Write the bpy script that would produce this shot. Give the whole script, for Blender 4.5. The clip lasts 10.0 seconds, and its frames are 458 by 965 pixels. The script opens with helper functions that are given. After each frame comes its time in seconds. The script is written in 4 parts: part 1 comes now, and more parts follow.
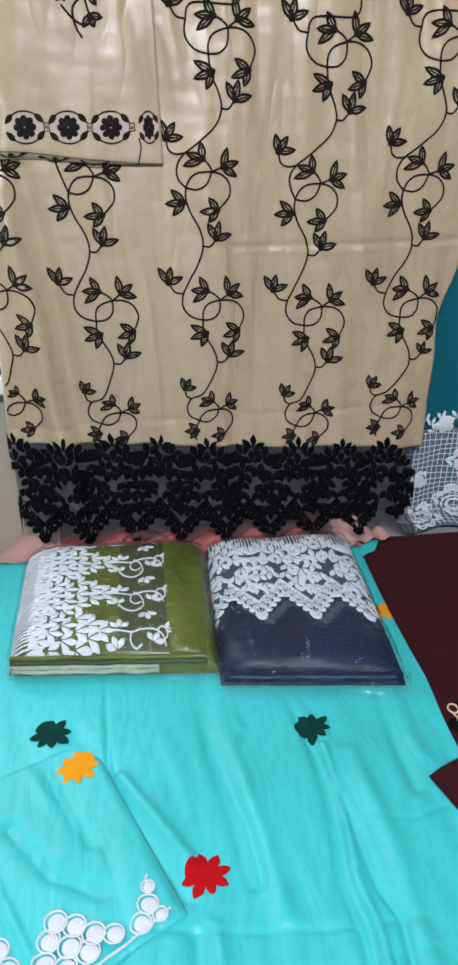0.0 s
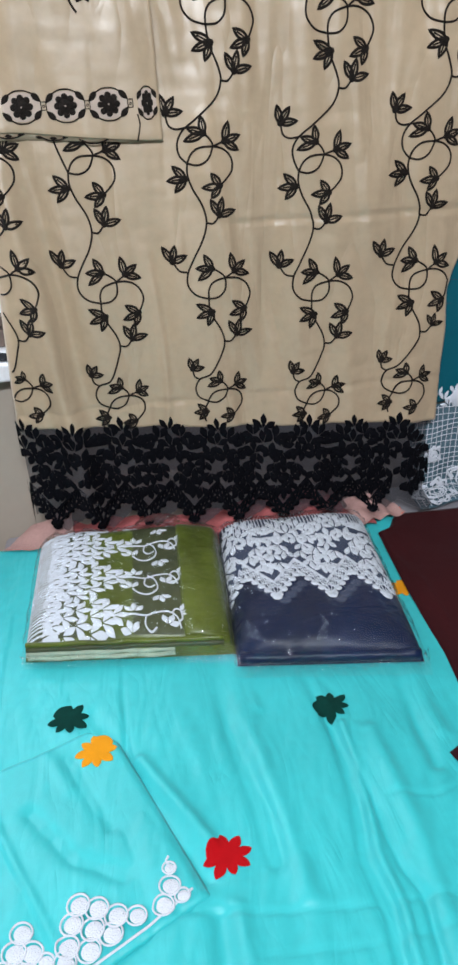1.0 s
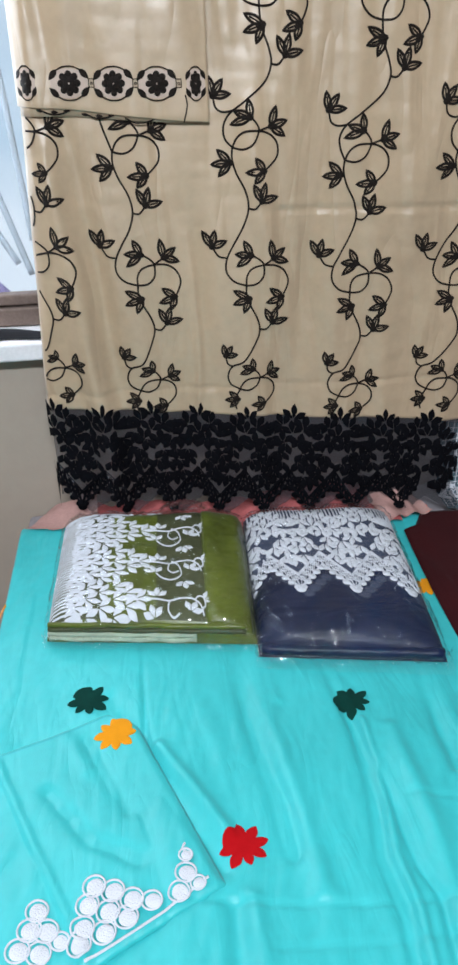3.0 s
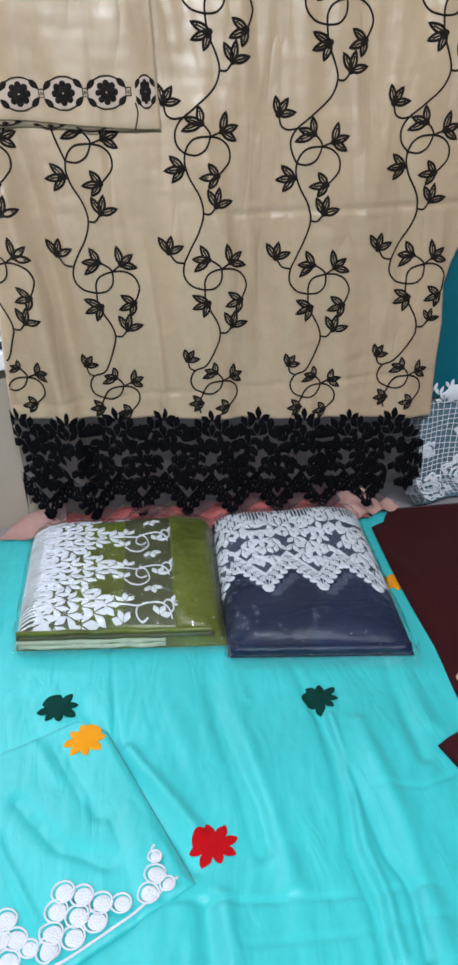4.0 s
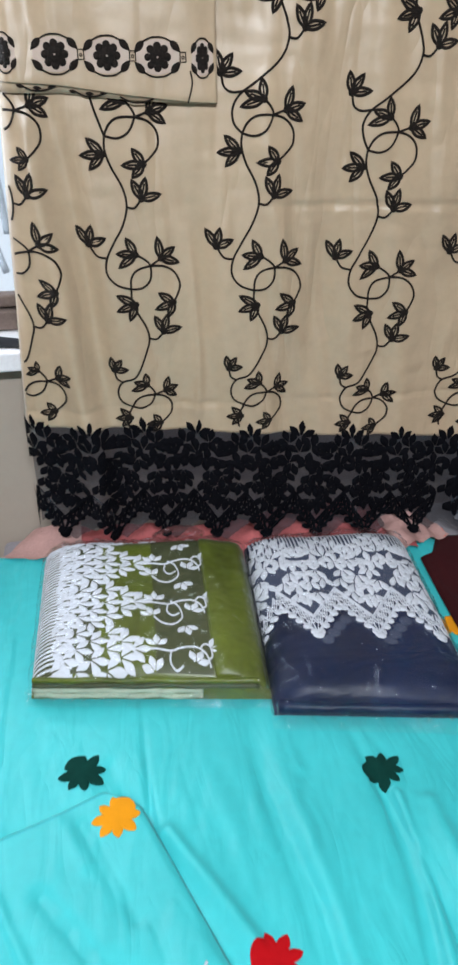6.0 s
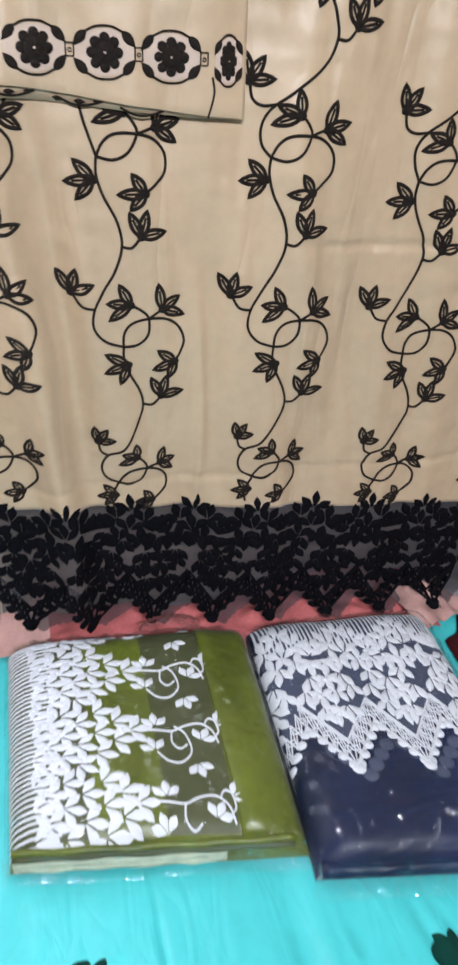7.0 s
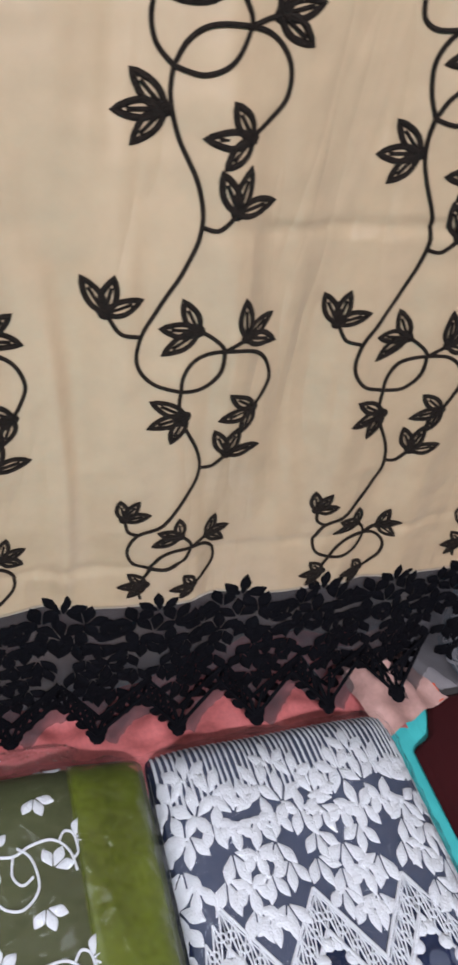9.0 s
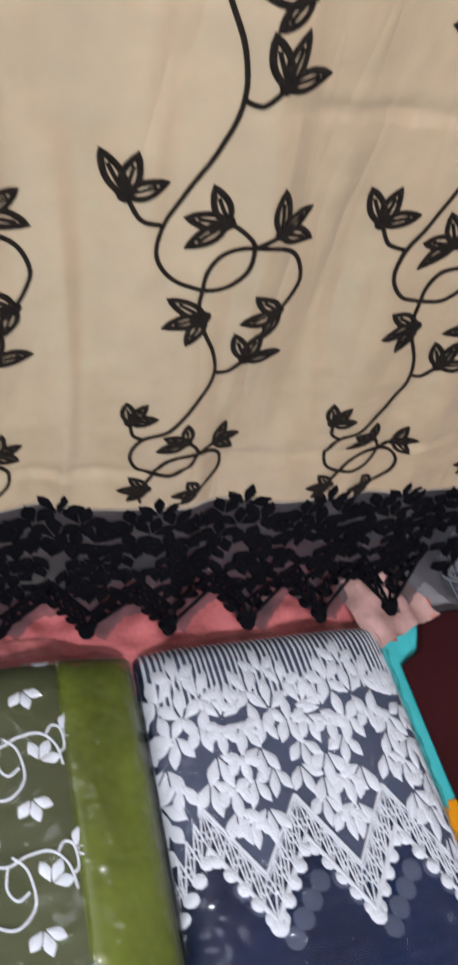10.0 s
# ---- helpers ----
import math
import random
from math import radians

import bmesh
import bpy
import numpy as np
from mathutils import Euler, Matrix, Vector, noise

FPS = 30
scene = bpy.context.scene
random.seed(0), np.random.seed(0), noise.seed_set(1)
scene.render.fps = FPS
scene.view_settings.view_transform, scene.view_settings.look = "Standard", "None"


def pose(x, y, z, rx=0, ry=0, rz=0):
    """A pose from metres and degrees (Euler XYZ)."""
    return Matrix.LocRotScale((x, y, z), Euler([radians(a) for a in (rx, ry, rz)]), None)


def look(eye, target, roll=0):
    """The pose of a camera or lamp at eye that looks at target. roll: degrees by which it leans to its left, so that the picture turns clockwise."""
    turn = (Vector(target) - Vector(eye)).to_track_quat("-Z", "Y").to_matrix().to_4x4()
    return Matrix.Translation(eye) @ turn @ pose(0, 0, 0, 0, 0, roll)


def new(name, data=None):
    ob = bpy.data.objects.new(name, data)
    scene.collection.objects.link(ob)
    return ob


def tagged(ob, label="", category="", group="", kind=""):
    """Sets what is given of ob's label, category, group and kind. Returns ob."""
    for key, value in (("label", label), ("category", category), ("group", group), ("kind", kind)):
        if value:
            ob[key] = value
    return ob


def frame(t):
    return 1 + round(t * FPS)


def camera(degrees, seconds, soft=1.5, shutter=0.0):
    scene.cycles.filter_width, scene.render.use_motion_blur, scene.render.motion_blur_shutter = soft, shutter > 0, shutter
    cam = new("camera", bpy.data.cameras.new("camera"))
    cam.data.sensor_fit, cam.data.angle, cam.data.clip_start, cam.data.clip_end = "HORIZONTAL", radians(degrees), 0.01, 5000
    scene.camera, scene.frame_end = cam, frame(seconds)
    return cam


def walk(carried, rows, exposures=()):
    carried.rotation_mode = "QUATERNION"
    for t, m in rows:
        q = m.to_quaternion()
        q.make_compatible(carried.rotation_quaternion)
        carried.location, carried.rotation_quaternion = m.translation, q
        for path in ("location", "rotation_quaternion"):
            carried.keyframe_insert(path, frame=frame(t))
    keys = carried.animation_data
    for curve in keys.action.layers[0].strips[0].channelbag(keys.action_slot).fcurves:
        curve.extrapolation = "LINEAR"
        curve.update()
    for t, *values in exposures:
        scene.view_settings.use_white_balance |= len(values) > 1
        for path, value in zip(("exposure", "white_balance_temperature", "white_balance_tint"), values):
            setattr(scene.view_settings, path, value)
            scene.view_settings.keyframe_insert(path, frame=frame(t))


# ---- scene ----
# Camera and walk
cam = camera(32.9, 10.0, soft=3.0, shutter=0.4)
PATH = [
    (0, (0.181, 0.258, 1.346), (0.423, 2.018, 0.427), -1.9),
    (0.5, (0.182, 0.259, 1.351), (0.428, 2.014, 0.423), -1.7),
    (1, (0.187, 0.266, 1.334), (0.388, 2.013, 0.38), -4.2),
    (1.5, (0.177, 0.271, 1.337), (0.366, 2.028, 0.399), -3.0),
    (2, (0.177, 0.272, 1.338), (0.393, 2.015, 0.382), -1.8),
    (2.2, (0.171, 0.276, 1.341), (0.343, 2.005, 0.35), -2.1),
    (3.3, (0.164, 0.277, 1.331), (0.325, 2.016, 0.356), -2.0),
    (3.5, (0.176, 0.272, 1.33), (0.356, 2.011, 0.358), -2.5),
    (4, (0.194, 0.262, 1.326), (0.399, 2.004, 0.364), -3.3),
    (4.5, (0.194, 0.266, 1.329), (0.414, 2.002, 0.361), -2.6),
    (5, (0.181, 0.276, 1.346), (0.352, 2.03, 0.4), -1.9),
    (5.5, (0.162, 0.325, 1.337), (0.249, 2.091, 0.402), -3.2),
    (5.7, (0.15, 0.374, 1.32), (0.294, 2.111, 0.34), -2.3),
    (6.8, (0.029, 0.669, 1.351), (0.472, 2.313, 0.301), 2.7),
    (7, (0.031, 0.742, 1.353), (0.501, 2.355, 0.268), 3.0),
    (7.5, (0.14, 0.903, 1.334), (0.628, 2.478, 0.203), -0.6),
    (8, (0.168, 0.997, 1.328), (0.706, 2.556, 0.197), 1.9),
    (8.5, (0.191, 1.088, 1.312), (0.856, 2.495, 0.056), 6.6),
    (9, (0.169, 1.136, 1.298), (0.803, 2.535, 0.018), 8.0),
    (9.5, (0.145, 1.152, 1.297), (0.724, 2.531, -0.03), 9.3),
    (10, (0.167, 1.188, 1.285), (0.792, 2.358, -0.212), 14.8),
]
walk(cam, [(t, look(eye, target, roll)) for t, eye, target, roll in PATH], [(0.0, -0.05, 6250, 11), (5.5, -0.05, 6250, 11), (7.0, 0.26, 6500, 16), (7.5, 0.37, 6500, 18), (8.0, 0.30, 6500, 18), (9.0, 0.25, 6550, 18), (10.0, 0.23, 6550, 18)])

# ---- light ----
world = bpy.data.worlds.new("sky")
scene.world = world
world.use_nodes = True
_wn = world.node_tree
_sky = _wn.nodes.new("ShaderNodeTexSky")
_sky.sky_type = 'NISHITA'
_sky.sun_disc = False
_sky.sun_elevation, _sky.sun_rotation = radians(40), radians(200)
_bg = _wn.nodes["Background"]
_bg.inputs[1].default_value = 0.08
_wn.links.new(_sky.outputs[0], _bg.inputs[0])


def area_lamp(name, m, sx, sy, watts, colour):
    lamp = bpy.data.lights.new(name, 'AREA')
    lamp.shape, lamp.size, lamp.size_y = 'RECTANGLE', sx, sy
    lamp.energy, lamp.color = watts, colour
    ob = new(name, lamp)
    ob.matrix_world = m
    return ob


FLOOR, BED = 0.14, 0.5
WALL_Y, ROOM_W, ROOM_E, ROOM_S, CEIL = 1.70, -1.7, 2.3, -2.0, 2.95
# fluorescent tube high on the wall opposite the hanging cloths
area_lamp("tube_light_glow", look((0.05, -0.85, 2.62), (0.3, 1.0, 0.8)), 1.2, 0.10, 84, (0.90, 0.955, 1.0))
# daylight entering by the window
area_lamp("window_daylight", look((-0.5, 1.68, 1.4), (-0.1, 0.6, 0.6)), 0.9, 0.9, 9, (0.86, 0.94, 1.0))


# ---- materials ----
def material(name, colour, rough=0.7, metal=0.0, vary=0.12, scale=8.0, bump=0.0, bump_scale=60.0, sheen=0.0, spec=0.3, weave=0.0, alpha=1.0, coat=0.0, hue2=None, wrinkle=None, grain=0.0, ior=1.5):
    m = bpy.data.materials.new(name)
    m.use_nodes = True
    nt = m.node_tree
    b = nt.nodes["Principled BSDF"]
    b.inputs["Roughness"].default_value = rough
    b.inputs["Metallic"].default_value = metal
    b.inputs["Specular IOR Level"].default_value = spec
    b.inputs["Sheen Weight"].default_value = sheen
    b.inputs["Sheen Roughness"].default_value = 0.4
    b.inputs["Alpha"].default_value = alpha
    b.inputs["Coat Weight"].default_value = coat
    b.inputs["IOR"].default_value = ior
    if grain:
        # satin threads spread the gloss along the cloth's length
        b.inputs["Anisotropic"].default_value = grain
        tg = nt.nodes.new("ShaderNodeTangent")
        tg.direction_type, tg.axis = 'RADIAL', 'X'
        nt.links.new(tg.outputs[0], b.inputs["Tangent"])
    co = nt.nodes.new("ShaderNodeTexCoord")
    n1 = nt.nodes.new("ShaderNodeTexNoise")
    n1.inputs["Scale"].default_value = scale
    n1.inputs["Detail"].default_value = 5
    n2 = nt.nodes.new("ShaderNodeTexNoise")
    n2.inputs["Scale"].default_value = scale * 14
    n2.inputs["Detail"].default_value = 3
    nt.links.new(co.outputs["Object"], n1.inputs[0])
    nt.links.new(co.outputs["Object"], n2.inputs[0])
    mix = nt.nodes.new("ShaderNodeMix")
    mix.data_type = 'FLOAT'
    mix.inputs[0].default_value = 0.35
    nt.links.new(n1.outputs[0], mix.inputs[2])
    nt.links.new(n2.outputs[0], mix.inputs[3])
    ramp = nt.nodes.new("ShaderNodeValToRGB")
    ramp.color_ramp.elements[0].position, ramp.color_ramp.elements[1].position = 0.3, 0.7
    dark = [c * (1 - vary) for c in colour]
    light = hue2 if hue2 else [min(1, c * (1 + vary)) for c in colour]
    ramp.color_ramp.elements[0].color = (*dark, 1)
    ramp.color_ramp.elements[1].color = (*light, 1)
    nt.links.new(mix.outputs[0], ramp.inputs[0])
    nt.links.new(ramp.outputs[0], b.inputs["Base Color"])
    last = None
    if bump:
        n3 = nt.nodes.new("ShaderNodeTexNoise")
        n3.inputs["Scale"].default_value = bump_scale
        n3.inputs["Detail"].default_value = 4
        nt.links.new(co.outputs["Object"], n3.inputs[0])
        bp = nt.nodes.new("ShaderNodeBump")
        bp.inputs["Strength"].default_value = bump
        bp.inputs["Distance"].default_value = 0.004
        nt.links.new(n3.outputs[0], bp.inputs["Height"])
        last = bp
    if wrinkle:
        # long soft creases, stretched along one way of the cloth
        sx, sy, sz, power = wrinkle
        mp = nt.nodes.new("ShaderNodeMapping")
        mp.inputs["Scale"].default_value = (sx, sy, sz)
        mp.inputs["Rotation"].default_value = (0.0, 0.18, 0.22)
        nt.links.new(co.outputs["Object"], mp.inputs[0])
        n4 = nt.nodes.new("ShaderNodeTexNoise")
        n4.inputs["Scale"].default_value = 1.0
        n4.inputs["Detail"].default_value = 2.5
        n4.inputs["Distortion"].default_value = 0.6
        nt.links.new(mp.outputs[0], n4.inputs[0])
        mr = nt.nodes.new("ShaderNodeMath")
        mr.operation = 'SUBTRACT'
        mr.inputs[1].default_value = 0.5
        nt.links.new(n4.outputs[0], mr.inputs[0])
        ab = nt.nodes.new("ShaderNodeMath")
        ab.operation = 'ABSOLUTE'
        nt.links.new(mr.outputs[0], ab.inputs[0])
        bk = nt.nodes.new("ShaderNodeBump")
        bk.inputs["Strength"].default_value = power
        bk.inputs["Distance"].default_value = 0.02
        nt.links.new(ab.outputs[0], bk.inputs["Height"])
        if last:
            nt.links.new(last.outputs[0], bk.inputs["Normal"])
        last = bk
    if weave:
        w1 = nt.nodes.new("ShaderNodeTexWave")
        w1.inputs["Scale"].default_value = 420
        w1.inputs["Distortion"].default_value = 1.5
        nt.links.new(co.outputs["Object"], w1.inputs[0])
        bw = nt.nodes.new("ShaderNodeBump")
        bw.inputs["Strength"].default_value = weave
        bw.inputs["Distance"].default_value = 0.0006
        nt.links.new(w1.outputs[1], bw.inputs["Height"])
        if last:
            nt.links.new(last.outputs[0], bw.inputs["Normal"])
        last = bw
    if last:
        nt.links.new(last.outputs[0], b.inputs["Normal"])
    return m


BEIGE = material("beige_silk", (0.470, 0.346, 0.226), 0.37, vary=0.12, scale=5, bump=0.6, bump_scale=11, sheen=0.2, spec=0.8, weave=0.05, wrinkle=(12, 7, 3.0, 0.75), grain=0.5, ior=1.55)
THREAD = material("dark_thread", (0.009, 0.006, 0.005), 0.6, vary=0.5, scale=260, bump=0.8, bump_scale=800, spec=0.2, hue2=(0.026, 0.018, 0.014))
BLACK = material("black_lace", (0.004, 0.004, 0.006), 0.7, vary=0.3, scale=60, bump=0.5, bump_scale=700, spec=0.06)
NET = material("grey_net", (0.068, 0.066, 0.075), 0.8, vary=0.3, scale=40, alpha=0.6, spec=0.1)
TURQ = material("turquoise_satin", (0.047, 0.50, 0.525), 0.42, vary=0.10, scale=4, bump=0.35, bump_scale=13, sheen=0.1, spec=0.42, weave=0.1, wrinkle=(22, 6, 8, 0.30))
WHITE = material("white_thread", (0.68, 0.70, 0.76), 0.65, vary=0.06, scale=60, bump=0.5, bump_scale=500, spec=0.2)
OLIVE = material("olive_organza", (0.092, 0.115, 0.012), 0.32, vary=0.5, scale=11, bump=0.4, bump_scale=30, sheen=0.05, spec=0.35)
NAVY = material("navy_organza", (0.006, 0.013, 0.046), 0.40, vary=0.5, scale=9, bump=0.6, bump_scale=16, spec=0.2, wrinkle=(5, 20, 8, 0.4))
LINING = material("blue_grey_lining", (0.10, 0.17, 0.21), 0.7, vary=0.2, scale=10, spec=0.2)
GREYBLUE = material("grey_blue_net", (0.055, 0.068, 0.115), 0.6, vary=0.2, scale=14, spec=0.25)
DARKOLIVE = material("dark_olive_net", (0.062, 0.070, 0.030), 0.5, vary=0.25, scale=14, spec=0.25)
TEAL = material("teal_silk", (0.0, 0.105, 0.145), 0.55, vary=0.08, scale=5, bump=0.2, bump_scale=20, sheen=0.1, spec=0.3, weave=0.2)
MAROON = material("maroon_cotton", (0.038, 0.0055, 0.007), 0.8, vary=0.12, scale=9, bump=0.25, bump_scale=30, sheen=0.05, spec=0.12, weave=0.2)
CORAL = material("coral_net", (0.50, 0.135, 0.135), 0.55, vary=0.3, scale=14, bump=0.6, bump_scale=40, spec=0.3)
PALEPINK = material("pale_pink_organza", (0.46, 0.27, 0.245), 0.5, vary=0.2, scale=14, bump=0.6, bump_scale=45, spec=0.35)
GREENF = material("dark_green_felt", (0.002, 0.036, 0.028), 0.9, vary=0.2, scale=60, sheen=0.05, spec=0.1)
YELLOWF = material("orange_yellow_felt", (0.74, 0.285, 0.006), 0.8, vary=0.08, scale=60, sheen=0.2, spec=0.1)
REDF = material("red_felt", (0.42, 0.003, 0.006), 0.85, vary=0.1, scale=60, sheen=0.05, spec=0.1)
CREAM = material("cream_thread", (0.62, 0.45, 0.30), 0.6, vary=0.1, scale=60, spec=0.25)
PALEGROUND = material("pale_lilac_net", (0.52, 0.41, 0.34), 0.7, vary=0.08, scale=60, bump=0.3, bump_scale=400, spec=0.2)
PAINT = material("beige_wall_paint", (0.41, 0.345, 0.285), 0.75, vary=0.05, scale=3, bump=0.1, bump_scale=120)
CEILP = material("white_ceiling_paint", (0.78, 0.77, 0.74), 0.85, vary=0.04, scale=3)
FLOORM = material("dark_floor", (0.045, 0.033, 0.027), 0.45, vary=0.3, scale=4, bump=0.1)
WOODD = material("dark_bed_wood", (0.028, 0.017, 0.011), 0.45, vary=0.35, scale=7)
SHEETM = material("plain_mattress_cover", (0.30, 0.28, 0.30), 0.85, vary=0.1, scale=8, bump=0.2)
SILLM = material("pale_stone_sill", (0.75, 0.74, 0.76), 0.6, vary=0.12, scale=12, bump=0.1)
FRAMEM = material("weathered_window_wood", (0.17, 0.125, 0.105), 0.65, vary=0.35, scale=16, bump=0.2)
STEEL = material("grey_painted_steel", (0.42, 0.47, 0.52), 0.5, vary=0.15, scale=20, spec=0.4)
BLACKC = material("black_cloth", (0.010, 0.010, 0.013), 0.8, vary=0.3, scale=30, bump=0.4)
PURPLE = material("mauve_cloth", (0.28, 0.24, 0.42), 0.9, vary=0.2, scale=9)


def plastic_film(name, crinkle=1.0, ior=1.36):
    m = bpy.data.materials.new(name)
    m.use_nodes = True
    nt = m.node_tree
    nt.nodes.remove(nt.nodes["Principled BSDF"])
    out = nt.nodes["Material Output"]
    tr = nt.nodes.new("ShaderNodeBsdfTransparent")
    tr.inputs[0].default_value = (0.96, 0.97, 0.97, 1)
    gl = nt.nodes.new("ShaderNodeBsdfGlossy")
    gl.inputs["Roughness"].default_value = 0.06
    co = nt.nodes.new("ShaderNodeTexCoord")
    nz = nt.nodes.new("ShaderNodeTexNoise")
    nz.inputs["Scale"].default_value = 13
    nz.inputs["Detail"].default_value = 2.5
    nz.inputs["Distortion"].default_value = 1.2
    nt.links.new(co.outputs["Object"], nz.inputs[0])
    bp = nt.nodes.new("ShaderNodeBump")
    bp.inputs["Strength"].default_value = crinkle
    bp.inputs["Distance"].default_value = 0.022
    nt.links.new(nz.outputs[0], bp.inputs["Height"])
    nt.links.new(bp.outputs[0], gl.inputs["Normal"])
    fr = nt.nodes.new("ShaderNodeFresnel")
    fr.inputs[0].default_value = ior
    nt.links.new(bp.outputs[0], fr.inputs["Normal"])
    mx = nt.nodes.new("ShaderNodeMixShader")
    cap = nt.nodes.new("ShaderNodeMath")
    cap.operation = 'MINIMUM'
    cap.inputs[1].default_value = 0.4
    nt.links.new(fr.outputs[0], cap.inputs[0])
    nt.links.new(cap.outputs[0], mx.inputs[0])
    nt.links.new(tr.outputs[0], mx.inputs[1])
    nt.links.new(gl.outputs[0], mx.inputs[2])
    haze = nt.nodes.new("ShaderNodeBsdfDiffuse")
    haze.inputs[0].default_value = (0.85, 0.87, 0.9, 1)
    mh = nt.nodes.new("ShaderNodeMixShader")
    mh.inputs[0].default_value = 0.005
    nt.links.new(mx.outputs[0], mh.inputs[1])
    nt.links.new(haze.outputs[0], mh.inputs[2])
    nt.links.new(mh.outputs[0], out.inputs[0])
    return m


FILM = plastic_film("clear_plastic_film", 0.7, 1.40)
FLAT_FILM = plastic_film("flat_plastic_film", 0.2, 1.45)
PALEGREEN = material("pale_green_net", (0.40, 0.45, 0.34), 0.6, vary=0.25, scale=40, bump=0.4, bump_scale=90)


def window_glass():
    m = bpy.data.materials.new("hazy_glass")
    m.use_nodes = True
    b = m.node_tree.nodes["Principled BSDF"]
    b.inputs["Transmission Weight"].default_value = 1.0
    b.inputs["Roughness"].default_value = 0.25
    b.inputs["Base Color"].default_value = (0.93, 0.96, 0.98, 1)
    b.inputs["IOR"].default_value = 1.1
    return m


GLASS = window_glass()


def daylight_backdrop():
    m = bpy.data.materials.new("daylight_distance")
    m.use_nodes = True
    nt = m.node_tree
    b = nt.nodes["Principled BSDF"]
    co = nt.nodes.new("ShaderNodeTexCoord")
    nz = nt.nodes.new("ShaderNodeTexNoise")
    nz.inputs["Scale"].default_value = 1.6
    nt.links.new(co.outputs["Object"], nz.inputs[0])
    rp = nt.nodes.new("ShaderNodeValToRGB")
    rp.color_ramp.elements[0].position, rp.color_ramp.elements[1].position = 0.35, 0.65
    rp.color_ramp.elements[0].color = (0.45, 0.62, 0.76, 1)
    rp.color_ramp.elements[1].color = (0.80, 0.88, 0.95, 1)
    nt.links.new(nz.outputs[0], rp.inputs[0])
    nt.links.new(rp.outputs[0], b.inputs["Emission Color"])
    b.inputs["Emission Strength"].default_value = 1.0
    b.inputs["Base Color"].default_value = (0, 0, 0, 1)
    return m


BACKDROP = daylight_backdrop()


# ---- builders ----
def from_lists(name, verts, faces, mat, smooth=True):
    me = bpy.data.meshes.new(name)
    me.from_pydata(verts, [], faces)
    me.materials.append(mat)
    if smooth:
        me.polygons.foreach_set("use_smooth", [True] * len(me.polygons))
    me.update()
    return me


def part(name, me, parent, label="", thick=0.0, kind=""):
    ob = new(name, me)
    ob.parent = parent
    if label:
        ob["label"] = label
    if kind:
        ob["kind"] = kind
    if thick:
        md = ob.modifiers.new("thickness", 'SOLIDIFY')
        md.thickness, md.offset = thick, 0.0
    return ob


def thing(name, label, category, group="", kind="", at=(0, 0, 0)):
    ob = new(name)
    ob.location = at
    ob.empty_display_size = 0.05
    return tagged(ob, label, category, group, kind)


def grid(name, nu, nv, fn, mat):
    """A sheet through fn(u, v) for u, v in 0..1."""
    verts = [tuple(fn(i / nu, j / nv)) for j in range(nv + 1) for i in range(nu + 1)]
    faces = [(j * (nu + 1) + i, j * (nu + 1) + i + 1, (j + 1) * (nu + 1) + i + 1, (j + 1) * (nu + 1) + i) for j in range(nv) for i in range(nu)]
    return from_lists(name, verts, faces, mat)


def box_mesh(name, x0, x1, y0, y1, z0, z1, mat, bevel=0.0):
    bm = bmesh.new()
    bmesh.ops.create_cube(bm, size=1)
    for v in bm.verts:
        v.co = ((x0 + x1) / 2 + v.co.x * (x1 - x0), (y0 + y1) / 2 + v.co.y * (y1 - y0), (z0 + z1) / 2 + v.co.z * (z1 - z0))
    if bevel:
        bmesh.ops.bevel(bm, geom=bm.edges[:], offset=bevel, segments=3, affect='EDGES', profile=0.5)
    me = bpy.data.meshes.new(name)
    bm.to_mesh(me)
    bm.free()
    me.materials.append(mat)
    return me


def tube_mesh(name, pts, r, mat, sides=8):
    """A round rod through points in space."""
    pts = [Vector(p) for p in pts]
    verts, faces = [], []
    for i, p in enumerate(pts):
        d = (pts[min(i + 1, len(pts) - 1)] - pts[max(i - 1, 0)]).normalized()
        a = d.cross(Vector((0.31, 0.89, 0.33))).normalized()
        b = d.cross(a)
        for k in range(sides):
            t = 2 * math.pi * k / sides
            verts.append(tuple(p + r * (math.cos(t) * a + math.sin(t) * b)))
    n = sides
    for i in range(len(pts) - 1):
        for k in range(n):
            faces.append((i * n + k, i * n + (k + 1) % n, (i + 1) * n + (k + 1) % n, (i + 1) * n + k))
    faces += [tuple(range(n))[::-1], tuple(range((len(pts) - 1) * n, len(pts) * n))]
    return from_lists(name, verts, faces, mat)


def smooth_line(pts, sub=5):
    """Points of a Catmull-Rom line through the given ones."""
    out = []
    for i in range(len(pts) - 1):
        p0, p1, p2, p3 = (np.array(pts[max(0, min(len(pts) - 1, i + k))], float) for k in (-1, 0, 1, 2))
        for s in range(sub):
            t = s / sub
            out.append(0.5 * (2 * p1 + (p2 - p0) * t + (2 * p0 - 5 * p1 + 4 * p2 - p3) * t**2 + (3 * p1 - p0 - 3 * p2 + p3) * t**3))
    out.append(np.array(pts[-1], float))
    return out


